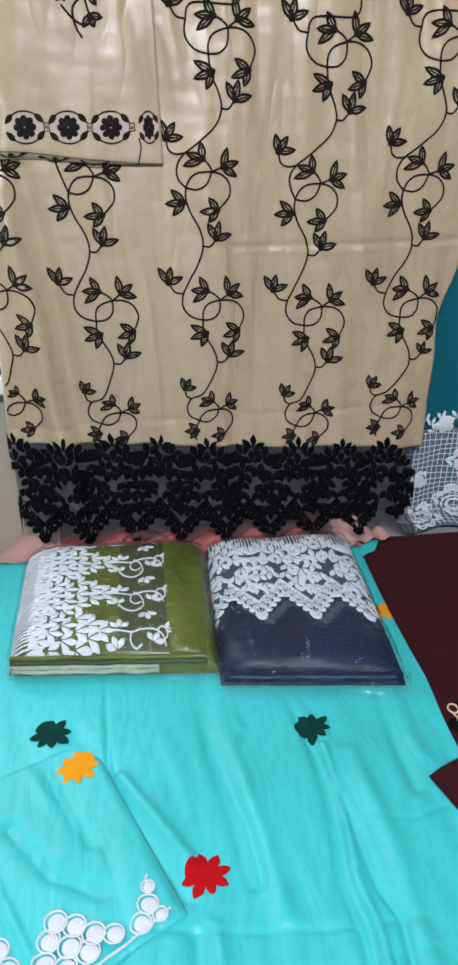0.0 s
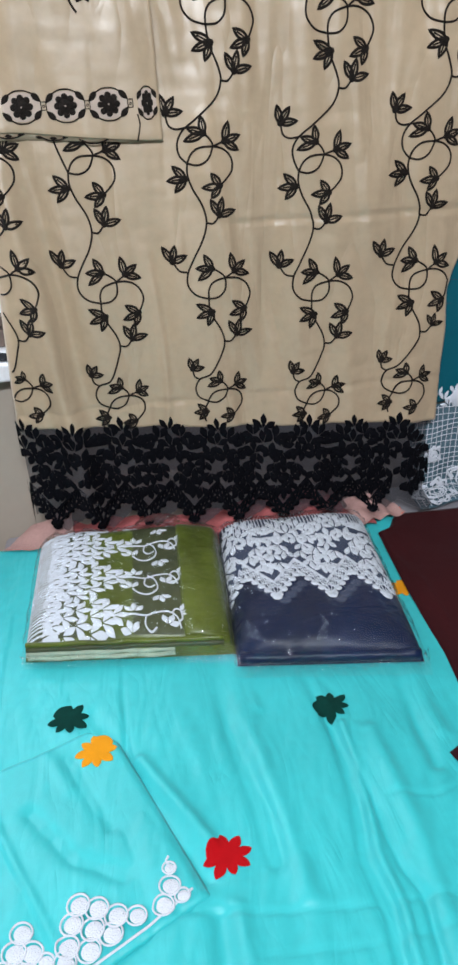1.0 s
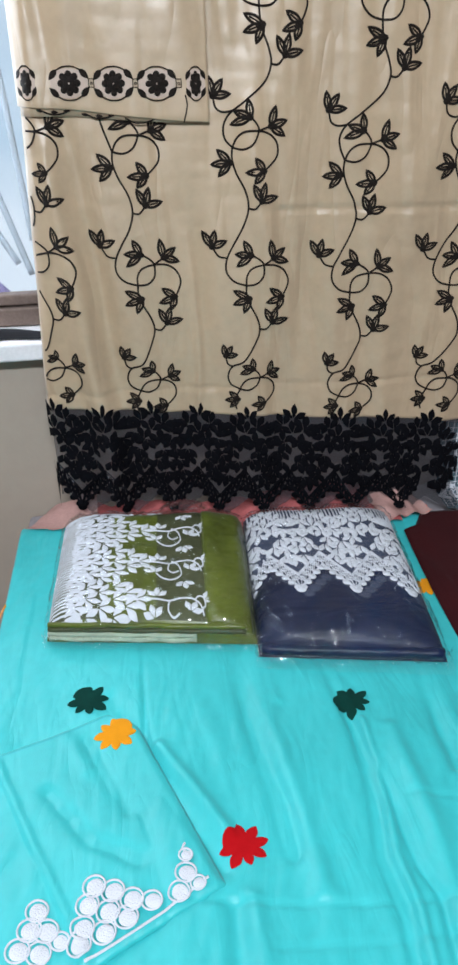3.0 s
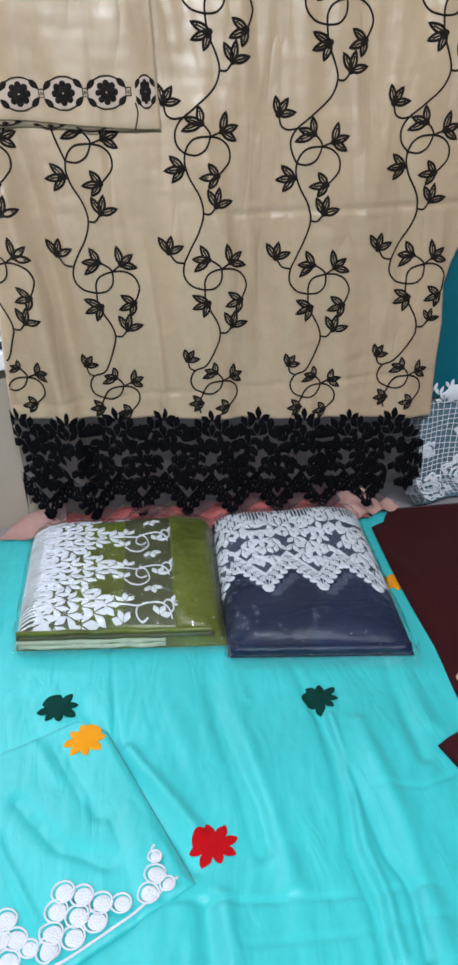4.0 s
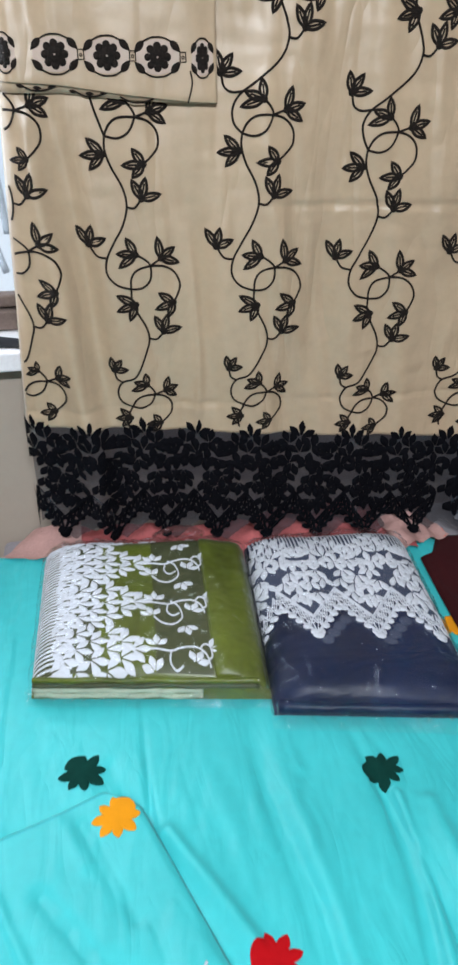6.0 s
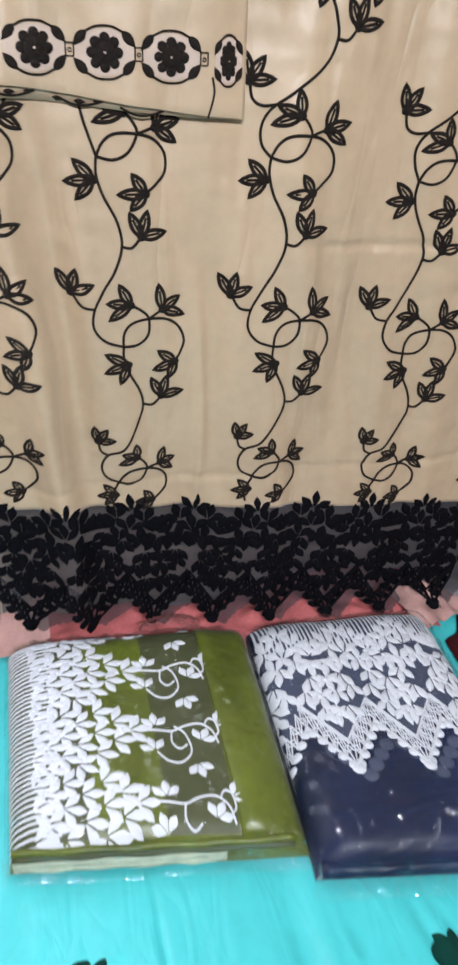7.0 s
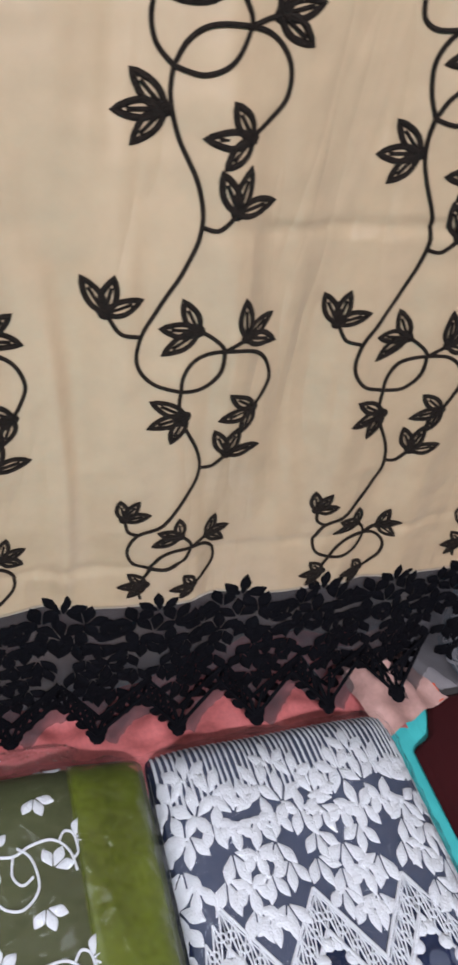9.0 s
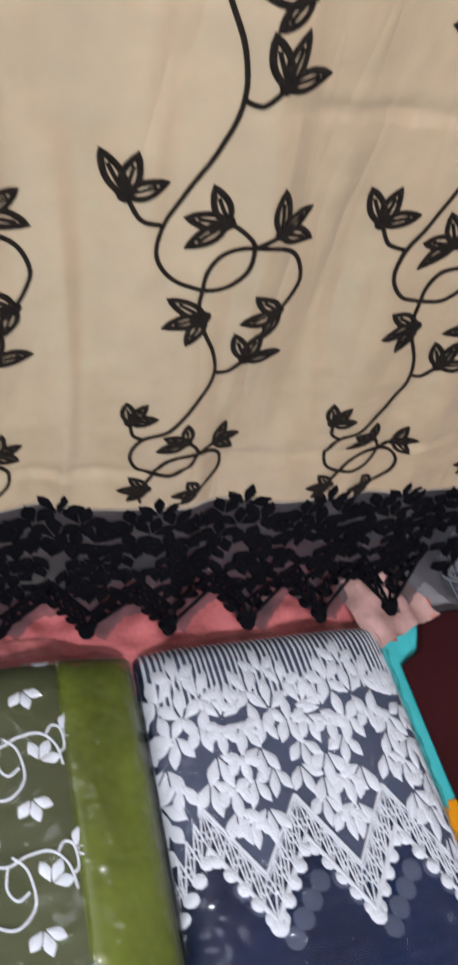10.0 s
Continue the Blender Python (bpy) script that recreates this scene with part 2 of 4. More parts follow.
class Stitch:
    """Embroidery drawn in a cloth's own plane (p, q, height) and laid on the cloth by a map."""

    def __init__(self, lay):
        self.verts, self.faces, self.lay = [], [], lay

    def stroke(self, pts, w, h=0.002, sub=5, closed=False):
        line = smooth_line(pts, sub) if sub > 1 else [np.array(p, float) for p in pts]
        if len(line) < 2:
            return
        base, n = len(self.verts), len(line)
        for i, p in enumerate(line):
            a = line[(i - 1) % n] if closed else line[max(i - 1, 0)]
            b = line[(i + 1) % n] if closed else line[min(i + 1, n - 1)]
            d = b - a
            d = d / (np.hypot(*d) + 1e-9)
            nx, ny = -d[1], d[0]
            for s, k in ((-0.5, 0.0), (-0.28, 1.0), (0.28, 1.0), (0.5, 0.0)):
                self.verts.append((p[0] + nx * w * s, p[1] + ny * w * s, h * k + 0.0003))
        for i in range(n if closed else n - 1):
            j = (i + 1) % n
            for k in range(3):
                self.faces.append((base + 4 * i + k, base + 4 * i + k + 1, base + 4 * j + k + 1, base + 4 * j + k))

    def almond(self, x, y, ang, ln, wd, n=7):
        """Outline of a leaf from its base, as two sides."""
        c, s = math.cos(ang), math.sin(ang)
        left, right = [], []
        for i in range(n + 1):
            t = i / n
            a, b = t * ln, 0.5 * wd * math.sin(math.pi * t**0.85)
            left.append((x + a * c - b * s, y + a * s + b * c))
            right.append((x + a * c + b * s, y + a * s - b * c))
        return left, right

    def leaf(self, x, y, ang, ln, wd, h=0.002, n=5):
        left, right = self.almond(x, y, ang, ln, wd, n)
        base = len(self.verts)
        for i in range(n + 1):
            mx, my = (left[i][0] + right[i][0]) / 2, (left[i][1] + right[i][1]) / 2
            self.verts += [(*left[i], 0.0004), (mx, my, h if 0 < i < n else 0.0004), (*right[i], 0.0004)]
        for i in range(n):
            a = base + 3 * i
            self.faces += [(a, a + 1, a + 4, a + 3), (a + 1, a + 2, a + 5, a + 4)]

    def hollow_leaf(self, x, y, ang, ln, wd, line):
        left, right = self.almond(x, y, ang, ln, wd - line, 8)
        self.stroke(left + right[::-1][1:-1], line, 0.0016, 1, True)
        c, s = math.cos(ang), math.sin(ang)
        self.stroke([(x, y), (x + 0.74 * ln * c, y + 0.74 * ln * s)], line * 0.62, 0.0014, 1)

    def fan(self, x, y, radii, h=0.002):
        """A filled round shape from radii round its middle."""
        n, base = len(radii), len(self.verts)
        self.verts.append((x, y, h))
        rings = ((0.3, h), (0.6, h), (0.88, h), (1.0, 0.0003)) if n > 30 else ((0.85, h), (1.0, 0.0003))
        for f, k in rings:
            for i, r in enumerate(radii):
                t = 2 * math.pi * i / n
                self.verts.append((x + f * r * math.cos(t), y + f * r * math.sin(t), k))
        for i in range(n):
            j = (i + 1) % n
            self.faces.append((base, base + 1 + i, base + 1 + j))
            for m in range(len(rings) - 1):
                a, b = base + 1 + m * n, base + 1 + (m + 1) * n
                self.faces.append((a + i, b + i, b + j, a + j))

    def ring(self, x, y, r, w, h=0.002, n=16, sy=1.0):
        self.stroke([(x + r * math.cos(2 * math.pi * i / n), y + sy * r * math.sin(2 * math.pi * i / n)) for i in range(n)], w, h, 1, True)

    def mesh(self, name, mat):
        return from_lists(name, [tuple(self.lay(*v)) for v in self.verts], self.faces, mat)


def lerp_table(v, table):
    return float(np.interp(v, [a for a, _ in table], [b for _, b in table]))


# ---- room ----
wall_north = thing("wall_north", "beige painted wall with a window opening", "wall", kind="structure")
WX0, WX1, WZ0, WZ1 = -1.0, 0.12, 0.872, 1.95
for nm, a in (("wall_panel", (ROOM_W, WX0, FLOOR, CEIL)), ("wall_panel", (WX1, ROOM_E, FLOOR, CEIL)), ("wall_panel", (WX0, WX1, FLOOR, WZ0)), ("wall_panel", (WX0, WX1, WZ1, CEIL))):
    part(nm, box_mesh(nm, a[0], a[1], WALL_Y, WALL_Y + 0.2, a[2], a[3], PAINT), wall_north)
for nm, (x0, x1, y0, y1) in {"wall_south": (ROOM_W, ROOM_E, ROOM_S - 0.15, ROOM_S), "wall_west": (ROOM_W - 0.15, ROOM_W, ROOM_S, WALL_Y + 0.2), "wall_east": (ROOM_E, ROOM_E + 0.15, ROOM_S, WALL_Y + 0.2)}.items():
    tagged(new(nm, box_mesh(nm, x0, x1, y0, y1, FLOOR, CEIL, PAINT)), "plain beige painted room wall", "wall", kind="structure")
tagged(new("floor", box_mesh("floor", ROOM_W - 0.15, ROOM_E + 0.15, ROOM_S - 0.15, WALL_Y + 0.2, FLOOR - 0.1, FLOOR, FLOORM)), "dark brown floor beside the bed", "floor", kind="structure")
tagged(new("ceiling", box_mesh("ceiling", ROOM_W - 0.15, ROOM_E + 0.15, ROOM_S - 0.15, WALL_Y + 0.2, CEIL, CEIL + 0.1, CEILP)), "plain white ceiling", "ceiling", kind="structure")

window = thing("window_1", "bright hazy window with a weathered wooden frame", "window", kind="structure")
part("window_sill", box_mesh("sill", WX0 - 0.05, WX1 + 0.04, 1.655, WALL_Y + 0.075, 0.842, 0.876, SILLM, 0.005), window, "pale stone sill")
part("bottom_rail", box_mesh("rail", WX0, WX1, WALL_Y + 0.055, WALL_Y + 0.10, 0.878, 0.912, FRAMEM, 0.004), window)
part("bottom_rail", box_mesh("rail", WX0, WX1, WALL_Y + 0.065, WALL_Y + 0.095, 0.915, 0.936, FRAMEM, 0.004), window)
part("top_rail", box_mesh("rail", WX0, WX1, WALL_Y + 0.06, WALL_Y + 0.10, WZ1 - 0.05, WZ1, FRAMEM, 0.004), window)
for x in (WX0, WX1 - 0.045):
    part("stile", box_mesh("stile", x, x + 0.045, WALL_Y + 0.062, WALL_Y + 0.098, 0.937, WZ1 - 0.051, FRAMEM, 0.004), window)
pane = part("pane", box_mesh("pane", WX0 + 0.03, WX1 - 0.03, WALL_Y + 0.078, WALL_Y + 0.082, 0.93, WZ1 - 0.04, GLASS), window, "hazy glass pane")
pane.visible_shadow = False
GY = WALL_Y + 0.13
GRILLE = ([(-0.163, 1.408), (-0.104, 1.402), (-0.089, 1.4), (-0.079, 1.387), (-0.075, 1.359), (-0.07, 1.317), (-0.065, 1.253), (-0.061, 1.177), (-0.056, 1.101), (-0.052, 1.022)],
          [(-0.163, 1.312), (-0.137, 1.226), (-0.114, 1.143), (-0.089, 1.053), (-0.063, 0.957)],
          [(-0.186, 1.195), (-0.157, 1.118), (-0.122, 1.05), (-0.085, 0.979)])
for pts in GRILLE:
    line = [tuple(p) for p in smooth_line([(x, GY, z) for x, z in pts], 5)]
    part("grille_rod", tube_mesh("grille_rod", line, 0.0062, STEEL), window, "grey painted steel rod")
backdrop = new("backdrop", box_mesh("backdrop", -4.5, 3.5, 4.0, 4.02, -1.0, 4.5, BACKDROP))
tagged(backdrop, "bright hazy daylight beyond the window", "sky", kind="structure")


def heap(u, v):
    x, y = -0.34 + 0.24 * u, WALL_Y + 0.105 + 0.07 * v
    return x, y, 0.88 + 0.10 * (math.sin(math.pi * u) * math.sin(math.pi * v)) ** 0.4 * (1 + 0.12 * math.sin(9 * u + 4 * v))


mauve = new("mauve_bundle", grid("mauve_bundle", 20, 12, heap, PURPLE))
tagged(mauve, "mauve cloth bundle outside the hazy window", "cloth")


def strap(u, v):
    x = -0.9 + 0.92 * u
    return x, 1.672 + 0.035 * v + 0.006 * math.sin(31 * u), 0.879 + 0.010 * math.sin(math.pi * v) * (1 + 0.5 * math.sin(23 * u + 1))


tagged(new("black_cloth_strip", grid("black_cloth_strip", 80, 8, strap, BLACKC)), "crumpled black cloth strip lying on the window sill", "cloth")

# ---- bed ----
BX0, BX1, BY0, BY1 = -0.125, 1.85, 0.33, 1.695
bed = thing("bed", "low bed with a dark wooden base against the wall", "bed", at=((BX0 + BX1) / 2, (BY0 + BY1) / 2, FLOOR))
_inv = Matrix.Translation((-(BX0 + BX1) / 2, -(BY0 + BY1) / 2, -FLOOR))


def bed_part(nm, me, label=""):
    me.transform(_inv)
    return part(nm, me, bed, label)


bed_part("mattress", box_mesh("mattress", BX0, BX1, BY0, BY1, 0.36, BED - 0.006, SHEETM, 0.012), "thin mattress in a plain cover")
bed_part("base", box_mesh("base", BX0 + 0.01, BX1 - 0.01, BY0 + 0.01, BY1, 0.24, 0.359, WOODD, 0.006), "dark wooden bed base")
for x in (BX0 + 0.03, BX1 - 0.09):
    for y in (BY0 + 0.03, BY1 - 0.08):
        bed_part("leg", box_mesh("leg", x, x + 0.06, y, y + 0.06, FLOOR, 0.24, WOODD, 0.005))

# ---- turquoise cloth on the bed ----
CREASES = [
    ([(0.104, 1.264), (0.107, 1.138), (0.108, 1.032)], -0.006, 0.004),
    ([(0.060, 1.135), (0.110, 1.021), (0.154, 0.923), (0.196, 0.84)], -0.006, 0.012),
    ([(0.125, 1.03), (0.166, 0.958), (0.205, 0.889)], 0.006, 0.009),
    ([(0.246, 1.231), (0.254, 1.068), (0.275, 0.935), (0.281, 0.854)], -0.007, 0.014),
    ([(0.275, 1.231), (0.280, 1.068), (0.297, 0.935), (0.305, 0.80)], 0.005, 0.014),
    ([(0.288, 1.207), (0.300, 1.095)], 0.004, 0.008),
    ([(0.376, 1.179), (0.395, 1.037), (0.394, 0.920), (0.381, 0.833), (0.388, 0.769), (0.381, 0.703)], -0.007, 0.008),
    ([(0.408, 1.037), (0.409, 0.920), (0.398, 0.833), (0.404, 0.769), (0.398, 0.703)], 0.006, 0.006),
    ([(0.393, 1.168), (0.417, 1.095)], -0.004, 0.008),
    ([(0.399, 1.037), (0.413, 0.918), (0.419, 0.819), (0.432, 0.777), (0.423, 0.697)], -0.006, 0.006),
    ([(0.445, 1.02), (0.452, 0.87), (0.448, 0.697)], 0.005, 0.012),
    ([(0.519, 1.126), (0.514, 1.035), (0.513, 0.945)], -0.006, 0.010),
    ([(0.545, 1.126), (0.540, 1.0)], 0.004, 0.010),
    ([(0.203, 0.792), (0.201, 0.739), (0.19, 0.6)], -0.006, 0.012),
    ([(0.225, 0.80), (0.227, 0.739), (0.22, 0.6)], 0.004, 0.010),
    ([(0.087, 0.819), (0.238, 0.792), (0.362, 0.778), (0.46, 0.772)], -0.002, 0.004),
    ([(0.24, 0.742), (0.36, 0.735), (0.46, 0.735)], -0.0015, 0.004),
    ([(0.44, 0.91), (0.50, 0.90), (0.56, 0.92)], -0.0015, 0.004),
    ([(-0.02, 1.22), (0.05, 1.20), (0.10, 1.19)], 0.003, 0.010),
]


def crease_height(x, y, creases):
    z = 0.0
    for line, amp, wid in creases:
        best = 1e9
        for (ax, ay), (bx, by) in zip(line[:-1], line[1:]):
            dx, dy = bx - ax, by - ay
            t = max(0.0, min(1.0, ((x - ax) * dx + (y - ay) * dy) / (dx * dx + dy * dy)))
            best = min(best, math.hypot(x - ax - t * dx, y - ay - t * dy))
        if best < 3.2 * wid:
            z += amp * math.exp(-((best / wid) ** 2))
    return z


def bed_z(x, y):
    """Height of the turquoise cloth's top."""
    z = BED + 0.004 + 0.0022 * math.sin(23 * x + 4 * y) + 0.0016 * math.sin(41 * x - 7 * y + 1.3) + 0.001 * math.sin(17 * y + 9 * x)
    calm = 0.25 + 0.75 * min(1.0, max(0.0, (1.20 - 0.16 * x - y) / 0.10)) if -0.08 < x < 0.62 else 1.0
    z = BED + 0.004 + (z - BED - 0.004) * calm
    z += calm * 0.0042 * noise.noise(Vector((13 * x + 2.2 * y, 2.6 * y, 1.7))) + calm * 0.0030 * noise.noise(Vector((34 * x + 7 * y, 7 * y, 4.1))) + calm * 0.0012 * noise.noise(Vector((70 * x - 22 * y, 18 * y, 8.0)))
    z += 1.25 * calm * crease_height(x, y, CREASES)
    z = max(z, BED - 0.004)
    if x < -0.128:
        z -= 1.6 * (-0.128 - x)
    return z


turquoise = thing("turquoise_cloth", "turquoise satin cloth spread over the bed with flower patches", "fabric", at=(0.27, 0.97, BED))


def on_thing(ob, me):
    me.transform(Matrix.Translation(-ob.location))
    return me


def turq_at(u, v):
    y = 0.36 + 1.265 * v
    x0 = -0.136 + 0.045 * (1.625 - y) * 0.5 + 0.003 * math.sin(5 * y) - 0.004 * math.sin(40 * y) * (v < 0.5)
    x1 = 0.66 + 0.006 * math.sin(21 * y)
    x = x0 + (x1 - x0) * u
    z = bed_z(x, y)
    if v < 0.02:
        z -= 0.02
    return x, y, z


part("cloth", on_thing(turquoise, grid("turquoise_sheet", 230, 330, turq_at, TURQ)), turquoise, thick=0.0012)


def flower_radii(r, turn, broad, seed):
    """Felt flower with leaf-like petals and one broad uncut side."""
    rnd = random.Random(seed)
    sizes = [rnd.uniform(0.90, 1.12) for _ in range(8)]
    radii = []
    for i in range(96):
        t = 2 * math.pi * i / 96
        f = (8 * (t + turn) / (2 * math.pi)) % 8.0
        w = 1 - abs(2 * (f % 1.0) - 1)
        a = sizes[int(f)] * (0.58 + 0.46 * w**0.62)
        d = abs((t - broad + math.pi) % (2 * math.pi) - math.pi)
        k = min(1.0, max(0.0, (0.74 - d) / 0.16))
        radii.append(r * (a + (0.93 + 0.05 * math.cos(4 * d) - a) * k))
    return radii


for cx, cy, r, turn, broad, mat, seed, lab in ((0.026, 1.131, 0.0300, 0.3, 2.1, GREENF, 3, "dark green felt flower patch"), (0.404, 1.075, 0.0270, 0.6, 2.9, GREENF, 8, "dark green felt flower patch"),
                                               (0.222, 0.867, 0.0285, 0.2, 2.5, REDF, 5, "red felt flower patch"), (-0.142, 1.373, 0.016, 0.1, 0.0, YELLOWF, 4, "yellow felt flower patch"),
                                               (0.600, 1.322, 0.024, 0.4, 1.0, YELLOWF, 6, "orange felt flower patch")):
    st = Stitch(lambda p, q, h: (p, q, bed_z(p, q) + 0.0016 + 0.6 * h))
    st.fan(cx, cy, flower_radii(r, turn, broad, seed), 0.0015)
    part("flower_patch", on_thing(turquoise, st.mesh("flower_patch", mat)), turquoise, lab)

# ---- folded turquoise piece with white scale embroidery ----
FOLDS = [([(-0.098, 1.017), (-0.056, 0.924), (-0.013, 0.835), (0.030, 0.745)], -0.006, 0.006), ([(-0.088, 1.02), (-0.045, 0.928), (0.0, 0.838), (0.04, 0.755)], 0.004, 0.006),
         ([(-0.015, 0.968), (0.039, 0.895), (0.097, 0.863)], -0.007, 0.012), ([(0.03, 1.05), (0.06, 0.98), (0.085, 0.93)], -0.004, 0.010),
         ([(0.10, 0.93), (0.118, 0.88), (0.125, 0.86)], -0.003, 0.005), ([(0.0, 1.06), (0.03, 1.0)], 0.003, 0.01)]
folded = thing("folded_turquoise_piece", "folded turquoise satin piece with white scale embroidery on the hem", "fabric", at=(0.03, 0.9, BED))


def fold_z(x, y):
    z = max(BED + 0.009, bed_z(max(x, -0.128), y) + 0.003) + 0.0015 * math.sin(31 * x + 22 * y) + crease_height(x, y, FOLDS)
    z = max(z, bed_z(x, y) + 0.004)
    if x < -0.130:
        z -= 1.9 * (-0.130 - x)
    return z


F_TL, F_TR, F_BR, F_BL = (-0.150, 1.018), (0.080, 1.108), (0.196, 0.818), (-0.165, 0.640)


def fold_at(u, v):
    u2 = u
    x = (1 - v) * ((1 - u2) * F_BL[0] + u2 * F_BR[0]) + v * ((1 - u2) * F_TL[0] + u2 * F_TR[0])
    y = (1 - v) * ((1 - u2) * F_BL[1] + u2 * F_BR[1]) + v * ((1 - u2) * F_TL[1] + u2 * F_TR[1])
    k = max(0.0, u + v - 1.86)
    x, y = x - 0.12 * k, y - 0.16 * k
    edge = min(1.0, (1 - u) / 0.03, (1 - v) / 0.03, v / 0.03)
    return x, y, fold_z(x, y) - 0.006 * (1 - edge) ** 2


part("cloth", on_thing(folded, grid("folded_sheet", 110, 110, fold_at, TURQ)), folded, thick=0.004)
SCALES = [(0.048, 0.828, 0.0122), (0.069, 0.820, 0.0122), (0.090, 0.808, 0.0122), (0.112, 0.804, 0.0109), (0.041, 0.808, 0.0122), (0.064, 0.798, 0.0122), (0.084, 0.789, 0.0122),
          (0.037, 0.784, 0.0122), (0.060, 0.776, 0.0122), (0.034, 0.767, 0.0122), (0.152, 0.855, 0.0075), (0.151, 0.833, 0.0116), (0.142, 0.811, 0.0116), (0.164, 0.819, 0.0082),
          (-0.014, 0.810, 0.0116), (-0.020, 0.789, 0.0122), (-0.002, 0.787, 0.0122), (0.013, 0.775, 0.0095), (-0.030, 0.768, 0.0122), (-0.008, 0.764, 0.0122)]
for i, (cx, cy, r) in enumerate(SCALES):
    st = Stitch(lambda p, q, h, k=i: (p, q, fold_z(p, q) + 0.0024 + h + 0.0003 * (20 - k)))
    st.fan(cx + 0.10 * r, cy - 0.08 * r, [0.80 * r] * 20, 0.0012)
    st.ring(cx, cy, r * 1.04, 0.0023, 0.0017, 20)
    part("scale_stitch", on_thing(folded, st.mesh("scale_stitch", WHITE)), folded, "white embroidered round scale" if i == 0 else "")
st = Stitch(lambda p, q, h: (p, q, fold_z(p, q) + 0.0024 + h))
st.stroke([(0.176, 0.826), (0.132, 0.797), (0.10, 0.779), (0.07, 0.764), (0.04, 0.750)], 0.003)
st.stroke([(0.152, 0.872), (0.149, 0.866), (0.153, 0.860)], 0.003)
part("hem_line", on_thing(folded, st.mesh("hem_line", WHITE)), folded, "white stitched hem line")
st = Stitch(lambda p, q, h: (p, q, fold_z(p, q) + 0.0026 + h))
st.fan(0.067, 1.054, flower_radii(0.0290, 0.35, 1.0, 7), 0.0012)
part("flower_patch", on_thing(folded, st.mesh("flower_patch", YELLOWF)), folded, "orange-yellow felt flower patch")

# ---- hanging beige cloth ----
HEM_LINE = ((-0.06, 0.768), (0.334, 0.725), (0.78, 0.680))
RIGHT_EDGE = ((0.45, 0.728), (0.51, 0.733), (0.591, 0.756), (0.687, 0.763), (0.796, 0.764), (0.87, 0.770), (0.943, 0.768), (1.01, 0.794), (1.043, 0.802), (1.3, 0.830), (2.0, 0.87))


def hem(x):
    return lerp_table(x, HEM_LINE)


def left_edge(z):
    return -0.0425 + 0.060 * (z - 0.765) if z > 0.70 else -0.0464 + 0.12 * (z - 0.70)


def right_edge(z):
    return lerp_table(z, RIGHT_EDGE)


def cloth_y(x, z):
    d = 1.2 - z
    y = 1.606 + 0.0035 * math.sin(2 * math.pi * (x + 0.12 * d) / 0.21 + 0.8) + 0.002 * math.sin(2 * math.pi * (x - 0.2 * d) / 0.09)
    y -= 0.017 * math.exp(-(((x - 0.035 - 0.10 * (1.0 - z)) / 0.022) ** 2)) * min(1.0, max(0.0, (1.35 - z) / 0.3))
    y += 0.011 * math.exp(-(((x - 0.075 - 0.10 * (1.0 - z)) / 0.02) ** 2))
    y -= 0.005 * math.exp(-(((x - 0.232 - 0.01 * math.sin(9 * z)) / 0.006) ** 2)) * min(1.0, max(0.0, (1.08 - z) / 0.1))
    y -= 0.003 * math.exp(-(((x - 0.415 + 0.02 * d) / 0.010) ** 2))
    y += 0.003 * math.exp(-(((z - 1.105 + 0.03 * x) / 0.004) ** 2)) * min(1.0, max(0.0, (x - 0.34) / 0.05)) + 0.0025 * math.exp(-(((z - 0.79 + 0.02 * x) / 0.004) ** 2))
    y += 0.012 * noise.noise(Vector((11 * x - z, 2.0 * z, 0.6))) + 0.0055 * noise.noise(Vector((30 * x, 6 * z + 9 * x, 5.2))) + 0.0012 * noise.noise(Vector((22 * x, 55 * z, 2.2)))
    y += 0.018 * max(0.0, 1 - (x - left_edge(z)) / 0.02) ** 2
    return y


beige = thing("hanging_beige_cloth", "beige silk cloth with dark embroidered vines hanging on the wall", "fabric", at=(0.37, 1.606, 1.3))


def beige_at(u, v):
    x0 = -0.035 + 0.79 * u
    z0 = hem(x0)
    z = z0 + (1.97 - z0) * v
    xl, xr = left_edge(z), right_edge(z)
    x = xl + (xr - xl) * u
    z = hem(x) + (1.97 - hem(x)) * v
    return x, cloth_y(x, z), z


part("cloth", on_thing(beige, grid("beige_sheet", 190, 240, beige_at, BEIGE)), beige, thick=0.0009)

# one row of knots for each vine, from the hem upwards
VINES = [
    [(-0.036, 0.822), (-0.030, 1.012), (-0.036, 1.205), (0.03, 1.43), (0.05, 1.62), (0.06, 1.81)],
    [(0.132, 0.788), (0.143, 0.983), (0.121, 1.194), (0.165, 1.41), (0.2, 1.6), (0.21, 1.79)],
    [(0.314, 0.781), (0.329, 0.973), (0.311, 1.193), (0.356, 1.384), (0.385, 1.57), (0.39, 1.76)],
    [(0.500, 0.753), (0.514, 0.947), (0.495, 1.166), (0.544, 1.361), (0.572, 1.55), (0.58, 1.74)],
    [(0.670, 0.754), (0.696, 0.949), (0.684, 1.172), (0.729, 1.365), (0.757, 1.555), (0.765, 1.745)],
]
SX, SZ = 0.00108, -0.00126
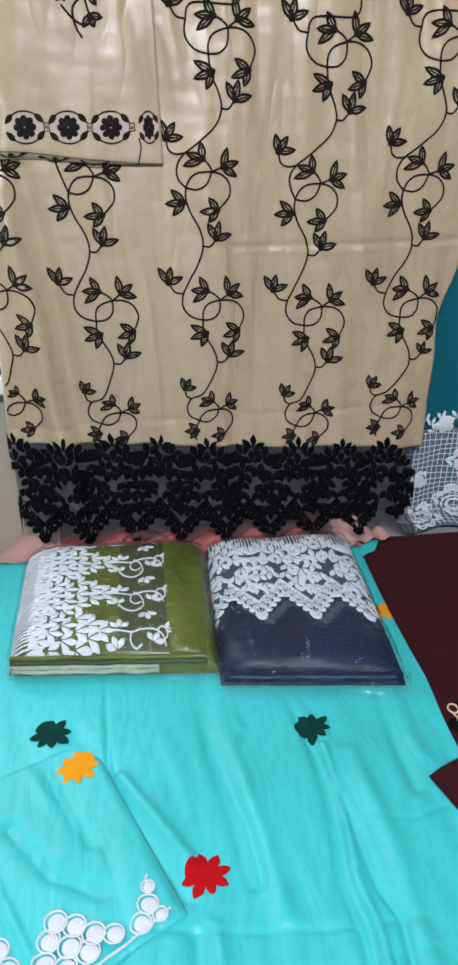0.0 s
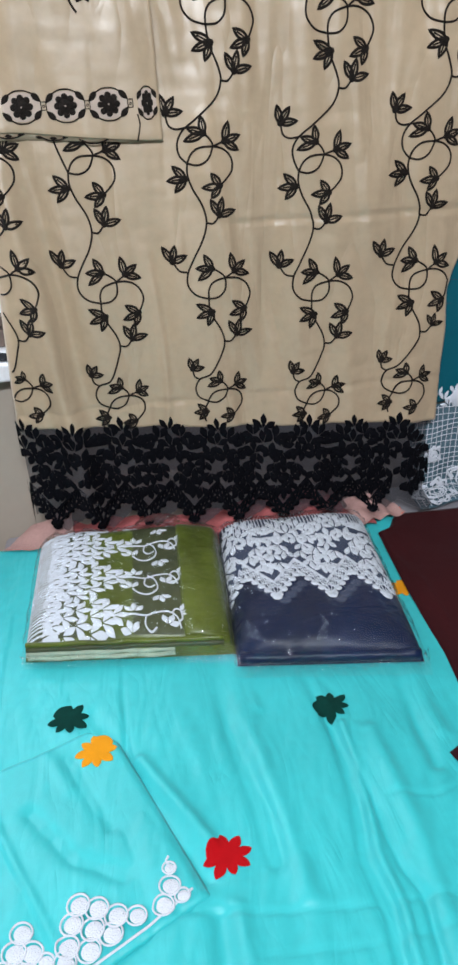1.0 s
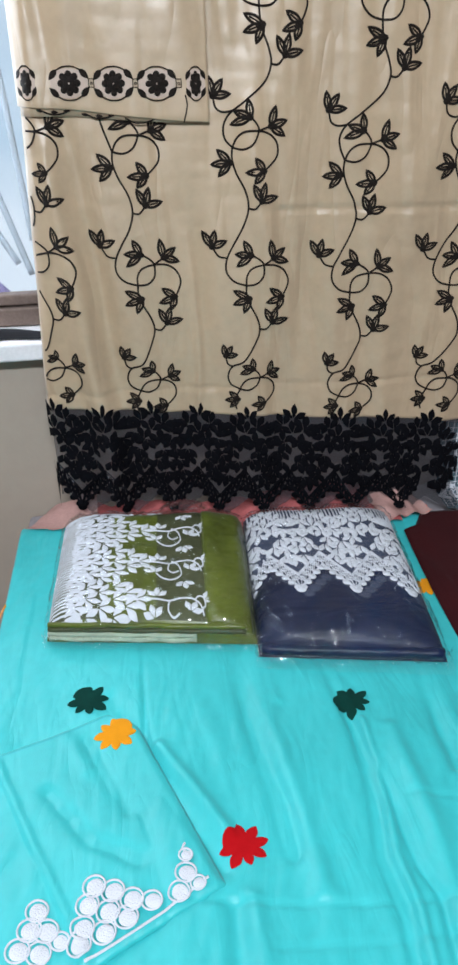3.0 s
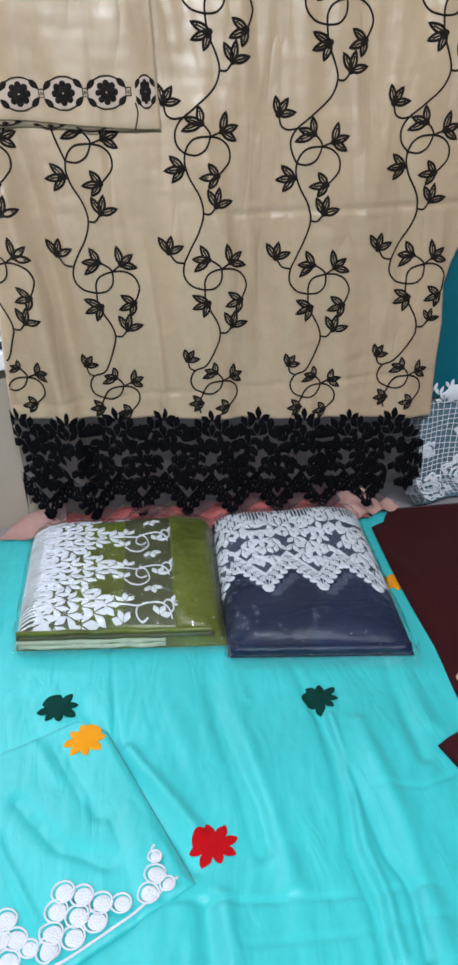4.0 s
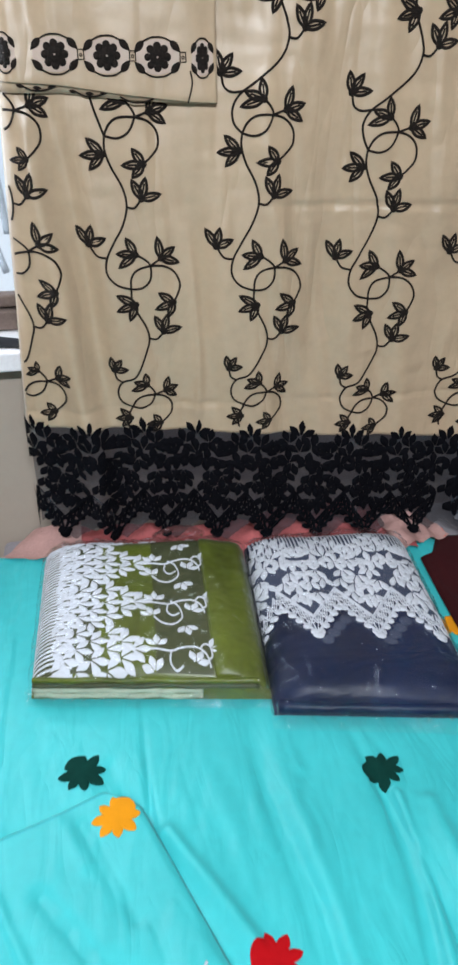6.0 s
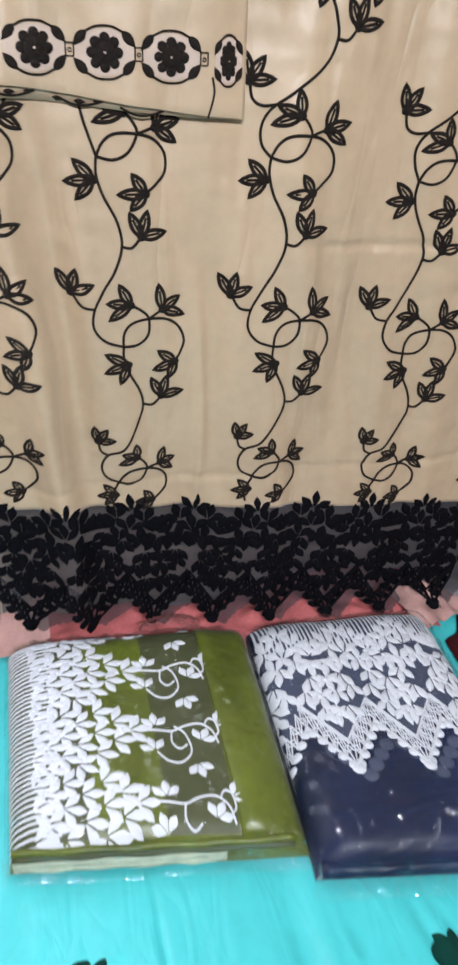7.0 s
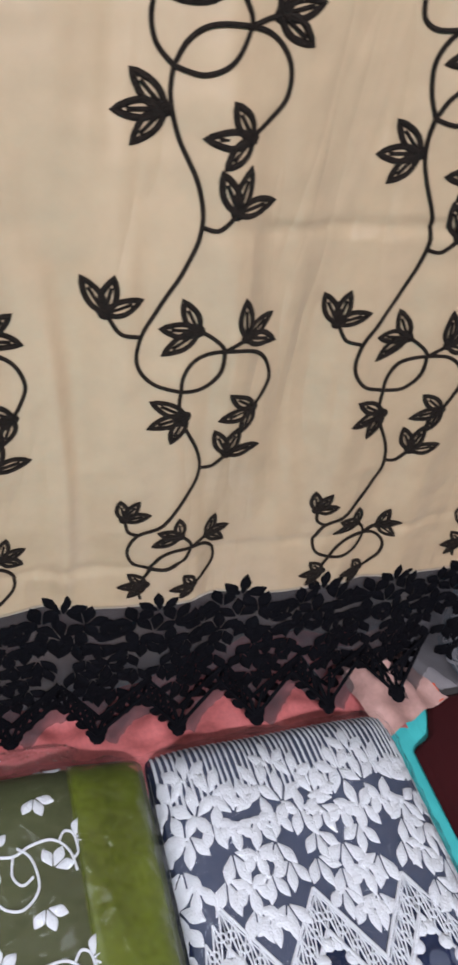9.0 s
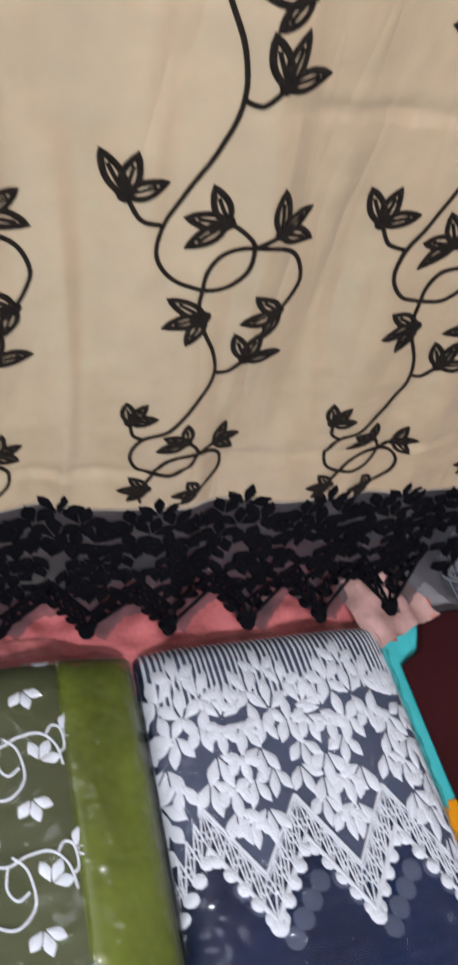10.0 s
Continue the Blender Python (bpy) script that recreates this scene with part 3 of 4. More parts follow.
SPRIGS = [((9, -42), ((-2, -61), (-15, -44), (-13, -28))), ((43, -37), ((39, -61), (61, -48), (66, -30))), ((5, 20), ((-19, 8), (-20, 27), (-4, 39))),
          ((58, 20), ((39, 7), (34, 27), (51, 37))), ((43, 58), ((32, 38), (49, 36), (67, 54))), ((-53, -56), ((-66, -76), (-48, -77), (-31, -63)))]


def on_beige(p, q, h):
    return p, cloth_y(p, q) - 0.0008 - h, q


def shaped(a, b, row, low):
    """A motif's own offset in metres; every second row of the pattern is turned a little."""
    x, z = a * SX, b * (-0.0012)
    s = (0.88, 1.0, 1.0, 1.0, 1.0, 1.0)[row]
    if low:
        return x * s, z * (1.16 if row % 2 == 0 else 1.0) * s
    if row % 2 == 0:
        x, z = 0.958 * x + 0.39 * z, -0.245 * x + 0.90 * z
    return x * s, z * s


def rel(k, pts, row, low=False):
    return [(k[0] + d[0], k[1] + d[1]) for d in (shaped(a, b, row, low) for a, b in pts)]


def sprig(st, k, base, tips, row, low=False, size=1.0):
    b = rel(k, [base], row, low)[0]
    for t in rel(k, tips, row, low):
        dx, dy = t[0] - b[0], t[1] - b[1]
        st.hollow_leaf(b[0], b[1], math.atan2(dy, dx), math.hypot(dx, dy) * 1.06 * size, 0.0142 * size, 0.0042 * size)
    st.fan(b[0], b[1], [0.0052 * size] * 8, 0.0015)


def branch_node(k, row):
    return rel(k, [(16, 63) if row > 2 and row % 2 else (22, 67)], row, True)[0]


def vine_strokes(st, knots, inside):
    for i, k in enumerate(knots):
        runs = [rel(k, [(0, 0), (16, -1), (27, -11), (28, -28), (21, -36), (10, -42)], i), rel(k, [(0, 0), (1, -13), (9, -23), (28, -28), (46, -27), (61, -18), (68, -3), (64, 10), (58, 19)], i),
                rel(k, [(28, -28), (36, -33), (43, -37)], i), rel(k, ([(-17, -45)] if i and i % 2 == 0 else []) + [(-31, -40), (-43, -43), (-51, -54)], i)]
        if i:
            if i % 2 == 0:
                upper, entry = [(0, 0), (-1, 12), (5, 28), (18, 48), (22, 67), (14, 87)], [(-19, -57), (-30, -38), (-31, -20), (-19, -6), (0, 0)]
            elif i == 1:
                upper, entry = [(0, 0), (0, 14), (6, 30), (17, 50), (21, 67), (16, 84)], [(-14, -54), (-32, -40), (-33, -21), (-21, -6), (0, 0)]
            else:
                upper, entry = [(0, 0), (3, 22), (13, 46), (16, 64), (6, 84), (-22, 104), (-45, 119), (-54, 134), (-52, 149)], [(0, 0)]
            runs.append(rel(k, upper, i, True) + rel(knots[i - 1], entry, i - 1))
            runs.append(rel(branch_node(k, i), [(0, 0), (10, 1), (19, -8)], 1))
        else:
            runs.append(rel(k, [(0, 0), (-1, 14), (2, 28), (10, 40)], i))
        for pts in runs:
            st.stroke([p for p in smooth_line(pts, 6) if inside(p)], 0.0031, 0.0018, 1)


for knots in VINES:
    inside = lambda p: left_edge(p[1]) + 0.004 < p[0] < right_edge(p[1]) - 0.004
    st = Stitch(on_beige)
    vine_strokes(st, knots, inside)
    vine = part("embroidered_vine", on_thing(beige, st.mesh("embroidered_vine", THREAD)), beige, "dark brown stitched vine")
    for i, k in enumerate(knots):
        for n, (base, tips) in enumerate(SPRIGS):
            if i == 0 and n == 4:
                continue
            for size in (1.0, 0.75, 0.5):
                st = Stitch(on_beige)
                if n == 4:
                    node = branch_node(k, i)
                    sprig(st, node, (base[0] - 23, base[1] - 67), [(a - 23, b - 67) for a, b in tips], 1, False, size)
                else:
                    sprig(st, k, base, tips, i, False, size * (0.9 if i == 0 else 1.0))
                if all(inside(v) for v in st.verts):
                    part("leaf_sprig", on_thing(beige, st.mesh("leaf_sprig", THREAD)), vine)
                    break

# folded flap over the cloth's upper corner
FLAP_EDGE = ((-0.02, 1.263), (0.07, 1.256), (0.13, 1.247), (0.20, 1.238), (0.24, 1.234), (0.28, 1.231))


def flap_edge(x):
    return lerp_table(x, FLAP_EDGE)


def flap_y(x, z):
    return cloth_y(x, z) - 0.008 - 0.003 * math.sin(18 * x + 3 * z) - 0.004 * math.exp(-(((x - 0.03 - 0.2 * (z - 1.25)) / 0.03) ** 2))


def flap_at(u, v):
    xl = left_edge(1.3) - 0.006
    x = xl + (0.276 - xl) * u
    e = flap_edge(x)
    s = v * 0.86 - 0.03
    if s < 0:
        a = (s + 0.03) / 0.03 * math.pi / 2
        return x, flap_y(x, e) + 0.004 * (1 - math.sin(a)), e + 0.003 * (1 - math.sin(a))
    return x, flap_y(x, e + s), e + s


flap = part("flap", on_thing(beige, grid("flap", 70, 110, flap_at, BEIGE)), beige, "folded beige flap with a black flower border", thick=0.0012)


def under_at(u, v):
    xl = left_edge(1.3) - 0.002
    x = xl + (0.262 - xl) * u
    e = flap_edge(x) - 0.013 + 0.012 * u
    z = e + 0.3 * v
    return x, flap_y(x, z) + 0.003, z


part("flap_lining", on_thing(beige, grid("flap_lining", 50, 20, under_at, BEIGE)), beige, thick=0.001)


def on_flap(p, q, h):
    return p, flap_y(p, q) - 0.0010 - h, q


def border_z(x):
    return 1.2945 - 0.036 * x


def border_motif(cx, squeeze):
    """Round-petalled flower in an oval of two arcs and four leaves, with a square link beside it."""
    z = border_z(cx)
    at = lambda a, b: (cx + a * squeeze, z + b)
    ground, dark, eye = Stitch(on_flap), Stitch(on_flap), Stitch(on_flap)
    ground.fan(*at(0, 0), [1 / math.hypot(math.cos(2 * math.pi * i / 28) / (0.0285 * squeeze), math.sin(2 * math.pi * i / 28) / 0.0205) for i in range(28)], 0.0004)
    for k in range(8):
        t = 2 * math.pi * k / 8
        dark.fan(*at(0.0125 * math.cos(t), 0.0125 * math.sin(t)), [0.0052 * math.hypot(squeeze * math.cos(2 * math.pi * i / 12), math.sin(2 * math.pi * i / 12)) for i in range(12)], 0.0020)
    dark.fan(*at(0, 0), [0.0112 * math.hypot(squeeze * math.cos(2 * math.pi * i / 16), math.sin(2 * math.pi * i / 16)) for i in range(16)], 0.0024)
    eye.fan(*at(0, 0), [0.0014 * squeeze] * 8, 0.0032)
    for up in (-1, 1):
        dark.stroke([at(-0.018, up * 0.0175), at(-0.009, up * 0.0218), at(0.0, up * 0.0228), at(0.009, up * 0.0218), at(0.018, up * 0.0175)], 0.0019, 0.0016)
        for sg in (-1, 1):
            a = at(sg * 0.0165, up * 0.0190)
            b = at(sg * 0.0300, up * 0.0050)
            dark.leaf(*a, math.atan2(b[1] - a[1], b[0] - a[0]), math.hypot(b[0] - a[0], b[1] - a[1]), 0.0095 * (0.5 + 0.5 * squeeze), 0.0020)
    if squeeze == 1.0:
        x0 = cx + 0.033
        dark.stroke([(x0 - 0.0038, z - 0.0062), (x0 + 0.0038, z - 0.0062), (x0 + 0.0038, z + 0.0052), (x0 - 0.0038, z + 0.0052)], 0.0017, 0.0014, 1, True)
        dark.ring(x0, z - 0.001, 0.0017, 0.0011, 0.0013, 8)
    return ground, dark, eye


for n, (cx, squeeze) in enumerate(((0.003, 0.5), (0.067, 1.0), (0.133, 1.0), (0.198, 1.0), (0.257, 0.5))):
    ground, dark, eye = border_motif(cx, squeeze)
    motif = part("border_motif", on_thing(beige, dark.mesh("border_motif", THREAD)), flap, "black flower in an oval" if n == 1 else "")
    part("oval_ground", on_thing(beige, ground.mesh("oval_ground", PALEGROUND)), flap, "pale lilac oval ground" if n == 1 else "")
    part("flower_eye", on_thing(beige, eye.mesh("flower_eye", PALEGROUND)), flap)
st = Stitch(on_flap)
st.stroke([(0.240, 1.271), (0.2425, 1.258), (0.240, 1.246), (0.236, 1.233)], 0.0022, 0.0014)
part("loose_thread", on_thing(beige, st.mesh("loose_thread", THREAD)), flap)
st = Stitch(on_flap)
fk = (0.142, 1.452)
for pts in ([(0, 0), (16, 10), (30, 16), (40, 18)], [(28, -20), (18, 0), (30, 22), (44, 34)], [(28, -20), (38, -6), (46, 4)], [(-4, -20), (6, -28), (28, -30), (36, -22)]):
    st.stroke(rel(fk, pts, 0), 0.0032, 0.0016)
part("border_vine_tip", on_thing(beige, st.mesh("border_vine_tip", THREAD)), flap)
for base, tips in (((46, 4), ((40, 22), (58, 18), (66, 2))), ((-4, -20), ((-20, -14), (-8, -2), (4, -4))), ((36, -22), ((52, -34), (56, -22), (52, -10)))):
    st = Stitch(on_flap)
    sprig(st, fk, base, tips, 0, False, 0.85)
    part("leaf_sprig", on_thing(beige, st.mesh("leaf_sprig", THREAD)), flap)
# half-hidden border of the lining's lower edge
st = Stitch(lambda p, q, h: (p, flap_y(p, q) + 0.0020 - h, q))
for cx in (0.040, 0.107, 0.168):
    e = flap_edge(cx) - 0.003
    st.stroke([(cx - 0.022, e + 0.003), (cx - 0.010, e - 0.003), (cx, e - 0.005), (cx + 0.012, e - 0.004), (cx + 0.024, e)], 0.0022, 0.0016)
    if cx < 0.15:
        st.leaf(cx - 0.027, e + 0.0025, -0.25, 0.012, 0.0042)
        st.leaf(cx - 0.006, e - 0.001, -0.1, 0.012, 0.0050)
        st.leaf(cx + 0.013, e - 0.001, 0.05, 0.012, 0.0042)
part("lining_border", on_thing(beige, st.mesh("lining_border", THREAD)), beige)

# ---- lace ----
CROWN = [(0, 0.028, 0), (-0.019, 0.044, -22), (0.019, 0.044, 22), (0, 0.058, 0), (-0.036, 0.060, -16), (0.036, 0.060, 16), (-0.015, 0.078, -12), (0.015, 0.078, 12)]
DROPS = [(-0.031, 0.064, 18), (-0.010, 0.069, 6), (0.013, 0.065, -8), (0.034, 0.068, -18), (-0.021, 0.088, 14), (0.001, 0.093, 0), (0.023, 0.089, -14),
         (-0.011, 0.112, 8), (0.011, 0.114, -8), (-0.031, 0.106, 16), (0.031, 0.107, -16), (-0.015, 0.132, 8), (0.015, 0.133, -8), (0.0, 0.140, 0)]


def petal(st, x, y, ang, ln, wd, h):
    """A padded leaf with a narrow foot, a pointed end and a raised middle."""
    c, s = math.cos(ang), math.sin(ang)
    base = len(st.verts)
    prof = ((0.0, 0.10), (0.22, 0.52), (0.45, 0.95), (0.62, 1.0), (0.80, 0.66), (0.93, 0.26), (1.0, 0.02))
    for t, w in prof:
        a, b = t * ln, 0.5 * wd * w
        for sg, k in ((1, 0.12), (0, 1.0 if 0 < t < 1 else 0.2), (-1, 0.12)):
            st.verts.append((x + a * c - sg * b * s, y + a * s + sg * b * c, h * k + 0.0003))
    for i in range(len(prof) - 1):
        a = base + 3 * i
        st.faces += [(a, a + 1, a + 4, a + 3), (a + 1, a + 2, a + 5, a + 4)]


def trefoil(st, x, y, ang, s, spread=50, wide=0.0070):
    for d, k in ((-spread, 0.96), (0, 1.04), (spread, 0.96)):
        t = radians(ang + d)
        petal(st, x + 0.0022 * s * math.cos(t), y + 0.0022 * s * math.sin(t), t, 0.0170 * s * k, wide * s, 0.0030)


def lace_repeat(st, x0, y0, pitch, leaf_s, lean=0.0, wide=0.0070, wob=0):
    """One repeat: a crown of upright trefoils over hanging ones that fill the V beside it."""
    for rows, up, spread, size in ((CROWN, 90, 52, 1.0), (DROPS, 270, 48, 0.95)):
        for i, (b, a, t) in enumerate(rows):
            w, w2 = math.sin(3.7 * i + 1.9 * wob + up), math.sin(5.3 * i + 2.7 * wob)
            x = x0 + b + lean * a + (0.0 if up == 90 else pitch / 2)
            trefoil(st, x + 0.0012 * w2, y0 - a - (0.0035 * w if i else 0.0), up - t * (1 if up == 90 else -1) + 10 * w2, leaf_s * size * (1 + 0.07 * w), spread, wide)


def zigzag(st, x0, y0, pitch, top, drop, band, dense, lean=0.0, n=6, scallop=0.0062):
    """One V of the lattice band: peaks at both ends, the tip in the middle, with a scalloped outer edge."""
    for sg in (-1, 1):
        a, b = np.array([x0 + sg * pitch / 2 + lean * top, y0 - top]), np.array([x0 + lean * (top + drop), y0 - top - drop])
        off = np.array([lean * band, -band])
        st.stroke([a, b], 0.0036, 0.002, 1)
        st.stroke([a + 0.14 * off, b + 0.14 * off], 0.0014, 0.002, 1)
        st.stroke([a + off, b + off], 0.0050, 0.002, 1)
        for i in range(n):
            p, q = a + (b - a) * i / n, a + (b - a) * (i + 1) / n
            st.stroke([p, q + off], dense, 0.0016, 1)
            st.stroke([p + off, q], dense, 0.0016, 1)
            st.stroke([p, p + off], dense * 0.8, 0.0014, 1)
            if dense < 0.004:
                st.ring(*((p + q) / 2 + off / 2), 0.0042, dense * 0.8, 0.0018, 8)
            st.fan(*((p + q) / 2 + off * 1.12), [scallop] * 9, 0.002)
        if sg < 0:
            st.fan(*(b + off * 1.10), [scallop * 1.3] * 9, 0.002)


black_lace = thing("black_lace_hem", "black floral lace hem on grey net under the beige cloth", "lace", at=(0.35, 1.6, 0.61))


def lace_y(x, z):
    return cloth_y(x, max(z, 0.70)) + 0.004 * math.sin(2 * math.pi * x / 0.093 + 1.0) * (hem(x) - z) / 0.2


def on_lace(p, q, h):
    """p along the wall, q downwards from the hem (negative)."""
    z = hem(p) + q
    y = lace_y(p, z) - h + 0.0005
    low = BED + 0.028
    if z < low:
        y -= (low - z) * 0.95
        z = low - 0.1 * (low - z) + h
    return p, y, z


PITCH = 0.0895
CENTRES = [0.150 + PITCH * i for i in range(-3, 7)]


def net_at(u, v):
    x = -0.040 + 0.785 * u
    ph = abs(((x - 0.150 - PITCH / 2 + 0.002) / PITCH + 0.5) % 1.0 - 0.5) * 2
    depth = 0.004 + (0.230 - 0.050 * ph - 0.003 * abs(math.sin(330 * x))) * v
    xl = left_edge(hem(x) - depth)
    x = max(x, xl)
    return on_lace(x, 0.004 - depth, -0.0015)


part("net", on_thing(black_lace, grid("net", 260, 40, net_at, NET)), black_lace, "fine grey net backing")
for n, cx in enumerate(CENTRES):
    st = Stitch(lambda p, q, h: on_lace(min(max(p, -0.046), 0.752), q, h))
    if cx > -0.05:
        lace_repeat(st, cx, 0.0, PITCH, 1.42, -0.09, 0.0094, n)
        st.verts = [(p, 0.022 + 1.10 * q, h) for p, q, h in st.verts]
    if cx < 0.66:
        zigzag(st, cx + PITCH / 2, 0.0, PITCH, 0.116, 0.060, 0.032, 0.0048, -0.09, 4, 0.0072)
    for v in range(len(st.verts)):
        p, q, h = st.verts[v]
        st.verts[v] = (max(p, left_edge(hem(p) + q) - 0.004), q, h)
    part("lace_motif", on_thing(black_lace, st.mesh("lace_motif", BLACK)), black_lace, "black leafy lace repeat" if n == 1 else "")

# ---- teal cloth with white net lace, hanging beside the beige one ----
teal = thing("hanging_teal_cloth", "teal silk cloth hanging on the wall with frayed edge", "fabric", at=(1.0, 1.64, 1.3))


def teal_y(x, z):
    return 1.642 + 0.006 * math.sin(2 * math.pi * x / 0.27 + 1.0 + z) + 0.003 * math.sin(2 * math.pi * x / 0.11 - 2 * z)


TEAL_HEM = 0.702


def teal_at(u, v):
    x, z = 0.66 + 0.72 * u, TEAL_HEM + 1.22 * v
    return x, teal_y(x, z), z


part("cloth", on_thing(teal, grid("teal_sheet", 80, 120, teal_at, TEAL)), teal, thick=0.0009)
for i, (x, z, dx, dz) in enumerate(((0.785, 0.985, 0.020, 0.012), (0.779, 0.955, 0.018, -0.004), (0.800, 1.035, 0.024, 0.016), (0.773, 0.905, 0.016, 0.003), (0.770, 0.862, 0.014, 0.004))):
    st = Stitch(lambda p, q, h: (p, teal_y(p, q) - 0.012 - h, q))
    st.stroke([(x - 0.01, z - 0.002), (x + 0.4 * dx, z + 0.7 * dz), (x + dx, z + dz)], 0.0008, 0.0005)
    part("loose_thread", on_thing(teal, st.mesh("loose_thread", GREYBLUE)), teal)

white_lace = thing("white_net_lace_hem", "white net lace hem with corded roses under the teal cloth", "lace", at=(1.0, 1.63, 0.62))


def on_white(p, q, h):
    z, low = TEAL_HEM + q, BED + 0.012
    y = teal_y(p, 0.75) - 0.004 - h - 0.06 * (-q) - 0.004 * math.sin(2 * math.pi * p / 0.14) * -q / 0.2
    if z < low:
        y -= 0.9 * (low - z)
        z = low + h + 0.004
    return p, y, z


part("lining", on_thing(white_lace, grid("lining", 60, 20, lambda u, v: on_white(0.724 + 0.656 * u, -0.005 - 0.258 * v, -0.008), LINING)), white_lace, "blue-grey lining under the net")
st = Stitch(on_white)
for i in range(57):
    x = 0.738 + 0.0115 * i
    st.stroke([(x + 0.004 * math.sin(i), -0.005), (x - 0.004, -0.07), (x - 0.009, -0.14), (x - 0.014, -0.215), (x - 0.016, -0.26)], 0.0016, 0.0009, 2)
for j in range(20):
    z = -0.012 - 0.0125 * j
    st.stroke([(0.726 + 0.0467 * k, z + 0.003 * math.sin(1.7 * k + j)) for k in range(15)], 0.0016, 0.0009, 2)
part("net", on_thing(white_lace, st.mesh("net", WHITE)), white_lace, "white square net")


def rose(x, z, r, seed):
    rnd = random.Random(seed)
    st = Stitch(lambda p, q, h: on_white(p, q, h + 0.001))
    for k in range(3):
        rr = r * (0.28 + 0.14 * k)
        st.ring(x + rnd.uniform(-0.004, 0.004), z + rnd.uniform(-0.003, 0.003), rr, 0.0036, 0.0026, 16, 0.8)
    for k in range(7):
        t = 2 * math.pi * k / 7 + rnd.random()
        px, pz = x + 0.66 * r * math.cos(t), z + 0.60 * r * math.sin(t)
        st.stroke([(px - 0.3 * r * math.sin(t), pz + 0.3 * r * math.cos(t)), (px + 0.38 * r * math.cos(t), pz + 0.38 * r * math.sin(t)), (px + 0.3 * r * math.sin(t), pz - 0.3 * r * math.cos(t))], 0.0052, 0.0026, 5)
        st.stroke([(px - 0.2 * r * math.sin(t), pz + 0.2 * r * math.cos(t)), (px + 0.2 * r * math.cos(t), pz + 0.2 * r * math.sin(t)), (px + 0.2 * r * math.sin(t), pz - 0.2 * r * math.cos(t))], 0.0042, 0.0026, 5)
    return st


for n, (x, z, r) in enumerate(((0.770, -0.212, 0.050), (0.855, -0.175, 0.048), (0.935, -0.220, 0.042), (0.865, -0.080, 0.032), (0.775, -0.110, 0.018), (1.02, -0.18, 0.046), (1.10, -0.22, 0.042), (1.17, -0.18, 0.042), (1.25, -0.22, 0.042))):
    part("corded_rose", on_thing(white_lace, rose(x, z, r, n).mesh("corded_rose", WHITE)), white_lace, "white corded rose" if n == 0 else "")
for n in range(9):
    st = Stitch(lambda p, q, h: on_white(p, q, h + 0.001))
    x = 0.735 + 0.068 * n
    for k in range(5):
        trefoil(st, x + 0.012 * k - 0.024, 0.004 + 0.014 * math.sin(2.1 * k + n), 90 + 35 * math.sin(3 * k + n), 1.1)
    if n % 2:
        st.fan(x + 0.02, 0.006, [0.020 * (0.8 + 0.2 * abs(math.sin(2.5 * 2 * math.pi * i / 30))) for i in range(30)], 0.003)
    part("leaf_spray", on_thing(white_lace, st.mesh("leaf_spray", WHITE)), white_lace, "white embroidered leaves" if n == 0 else "")

# ---- pink cloths between the lace and the packets ----


def crumple(x, y, k):
    return 0.004 * math.sin(47 * x + 31 * y + k) + 0.003 * math.sin(83 * x - 52 * y + 2 * k) + 0.002 * math.sin(150 * x + 40 * y)


def coral_at(u, v):
    x = 0.02 + 0.60 * u
    y = 1.535 + 0.012 * math.sin(17 * x) + (0.145 - 0.01 * math.sin(9 * x)) * v
    return x, y, bed_z(x, min(y, 1.6)) + 0.007 + 0.8 * crumple(x, y, 0) + 0.005 * noise.noise(Vector((32 * x, 45 * y, 7))) + 0.004 * math.sin(math.pi * v)


tagged(new("coral_net_cloth", grid("coral_net_cloth", 110, 30, coral_at, CORAL)), "crumpled coral pink net cloth lying on the bed by the wall", "fabric")


def pink_right(u, v):
    x = 0.575 + (0.112 - 0.02 * math.sin(3 * v)) * u - 0.01 * v
    y = 1.520 + 0.13 * v + 0.02 * u * (1 - v) + 0.006 * math.sin(30 * x)
    return x, y, bed_z(x, min(y, 1.6)) + 0.014 + crumple(x, y, 1.5) * 1.3 + 0.006 * noise.noise(Vector((40 * x, 40 * y, 1))) + 0.012 * math.sin(math.pi * u) * math.sin(math.pi * v) + 0.014 * v * v


tagged(new("pale_pink_cloth", grid("pale_pink_cloth", 40, 40, pink_right, PALEPINK)), "crumpled pale pink organza end beside the maroon cloth", "fabric")


def pink_left(u, v):
    x = -0.118 + 0.14 * u + 0.05 * v * (1 - u)
    y = 1.612 + 0.076 * v - 0.02 * u + 0.004 * math.sin(40 * x)
    return x, y, bed_z(max(x, -0.12), 1.6) + 0.009 + crumple(x, y, 3) * 0.5 + 0.05 * v * v * u


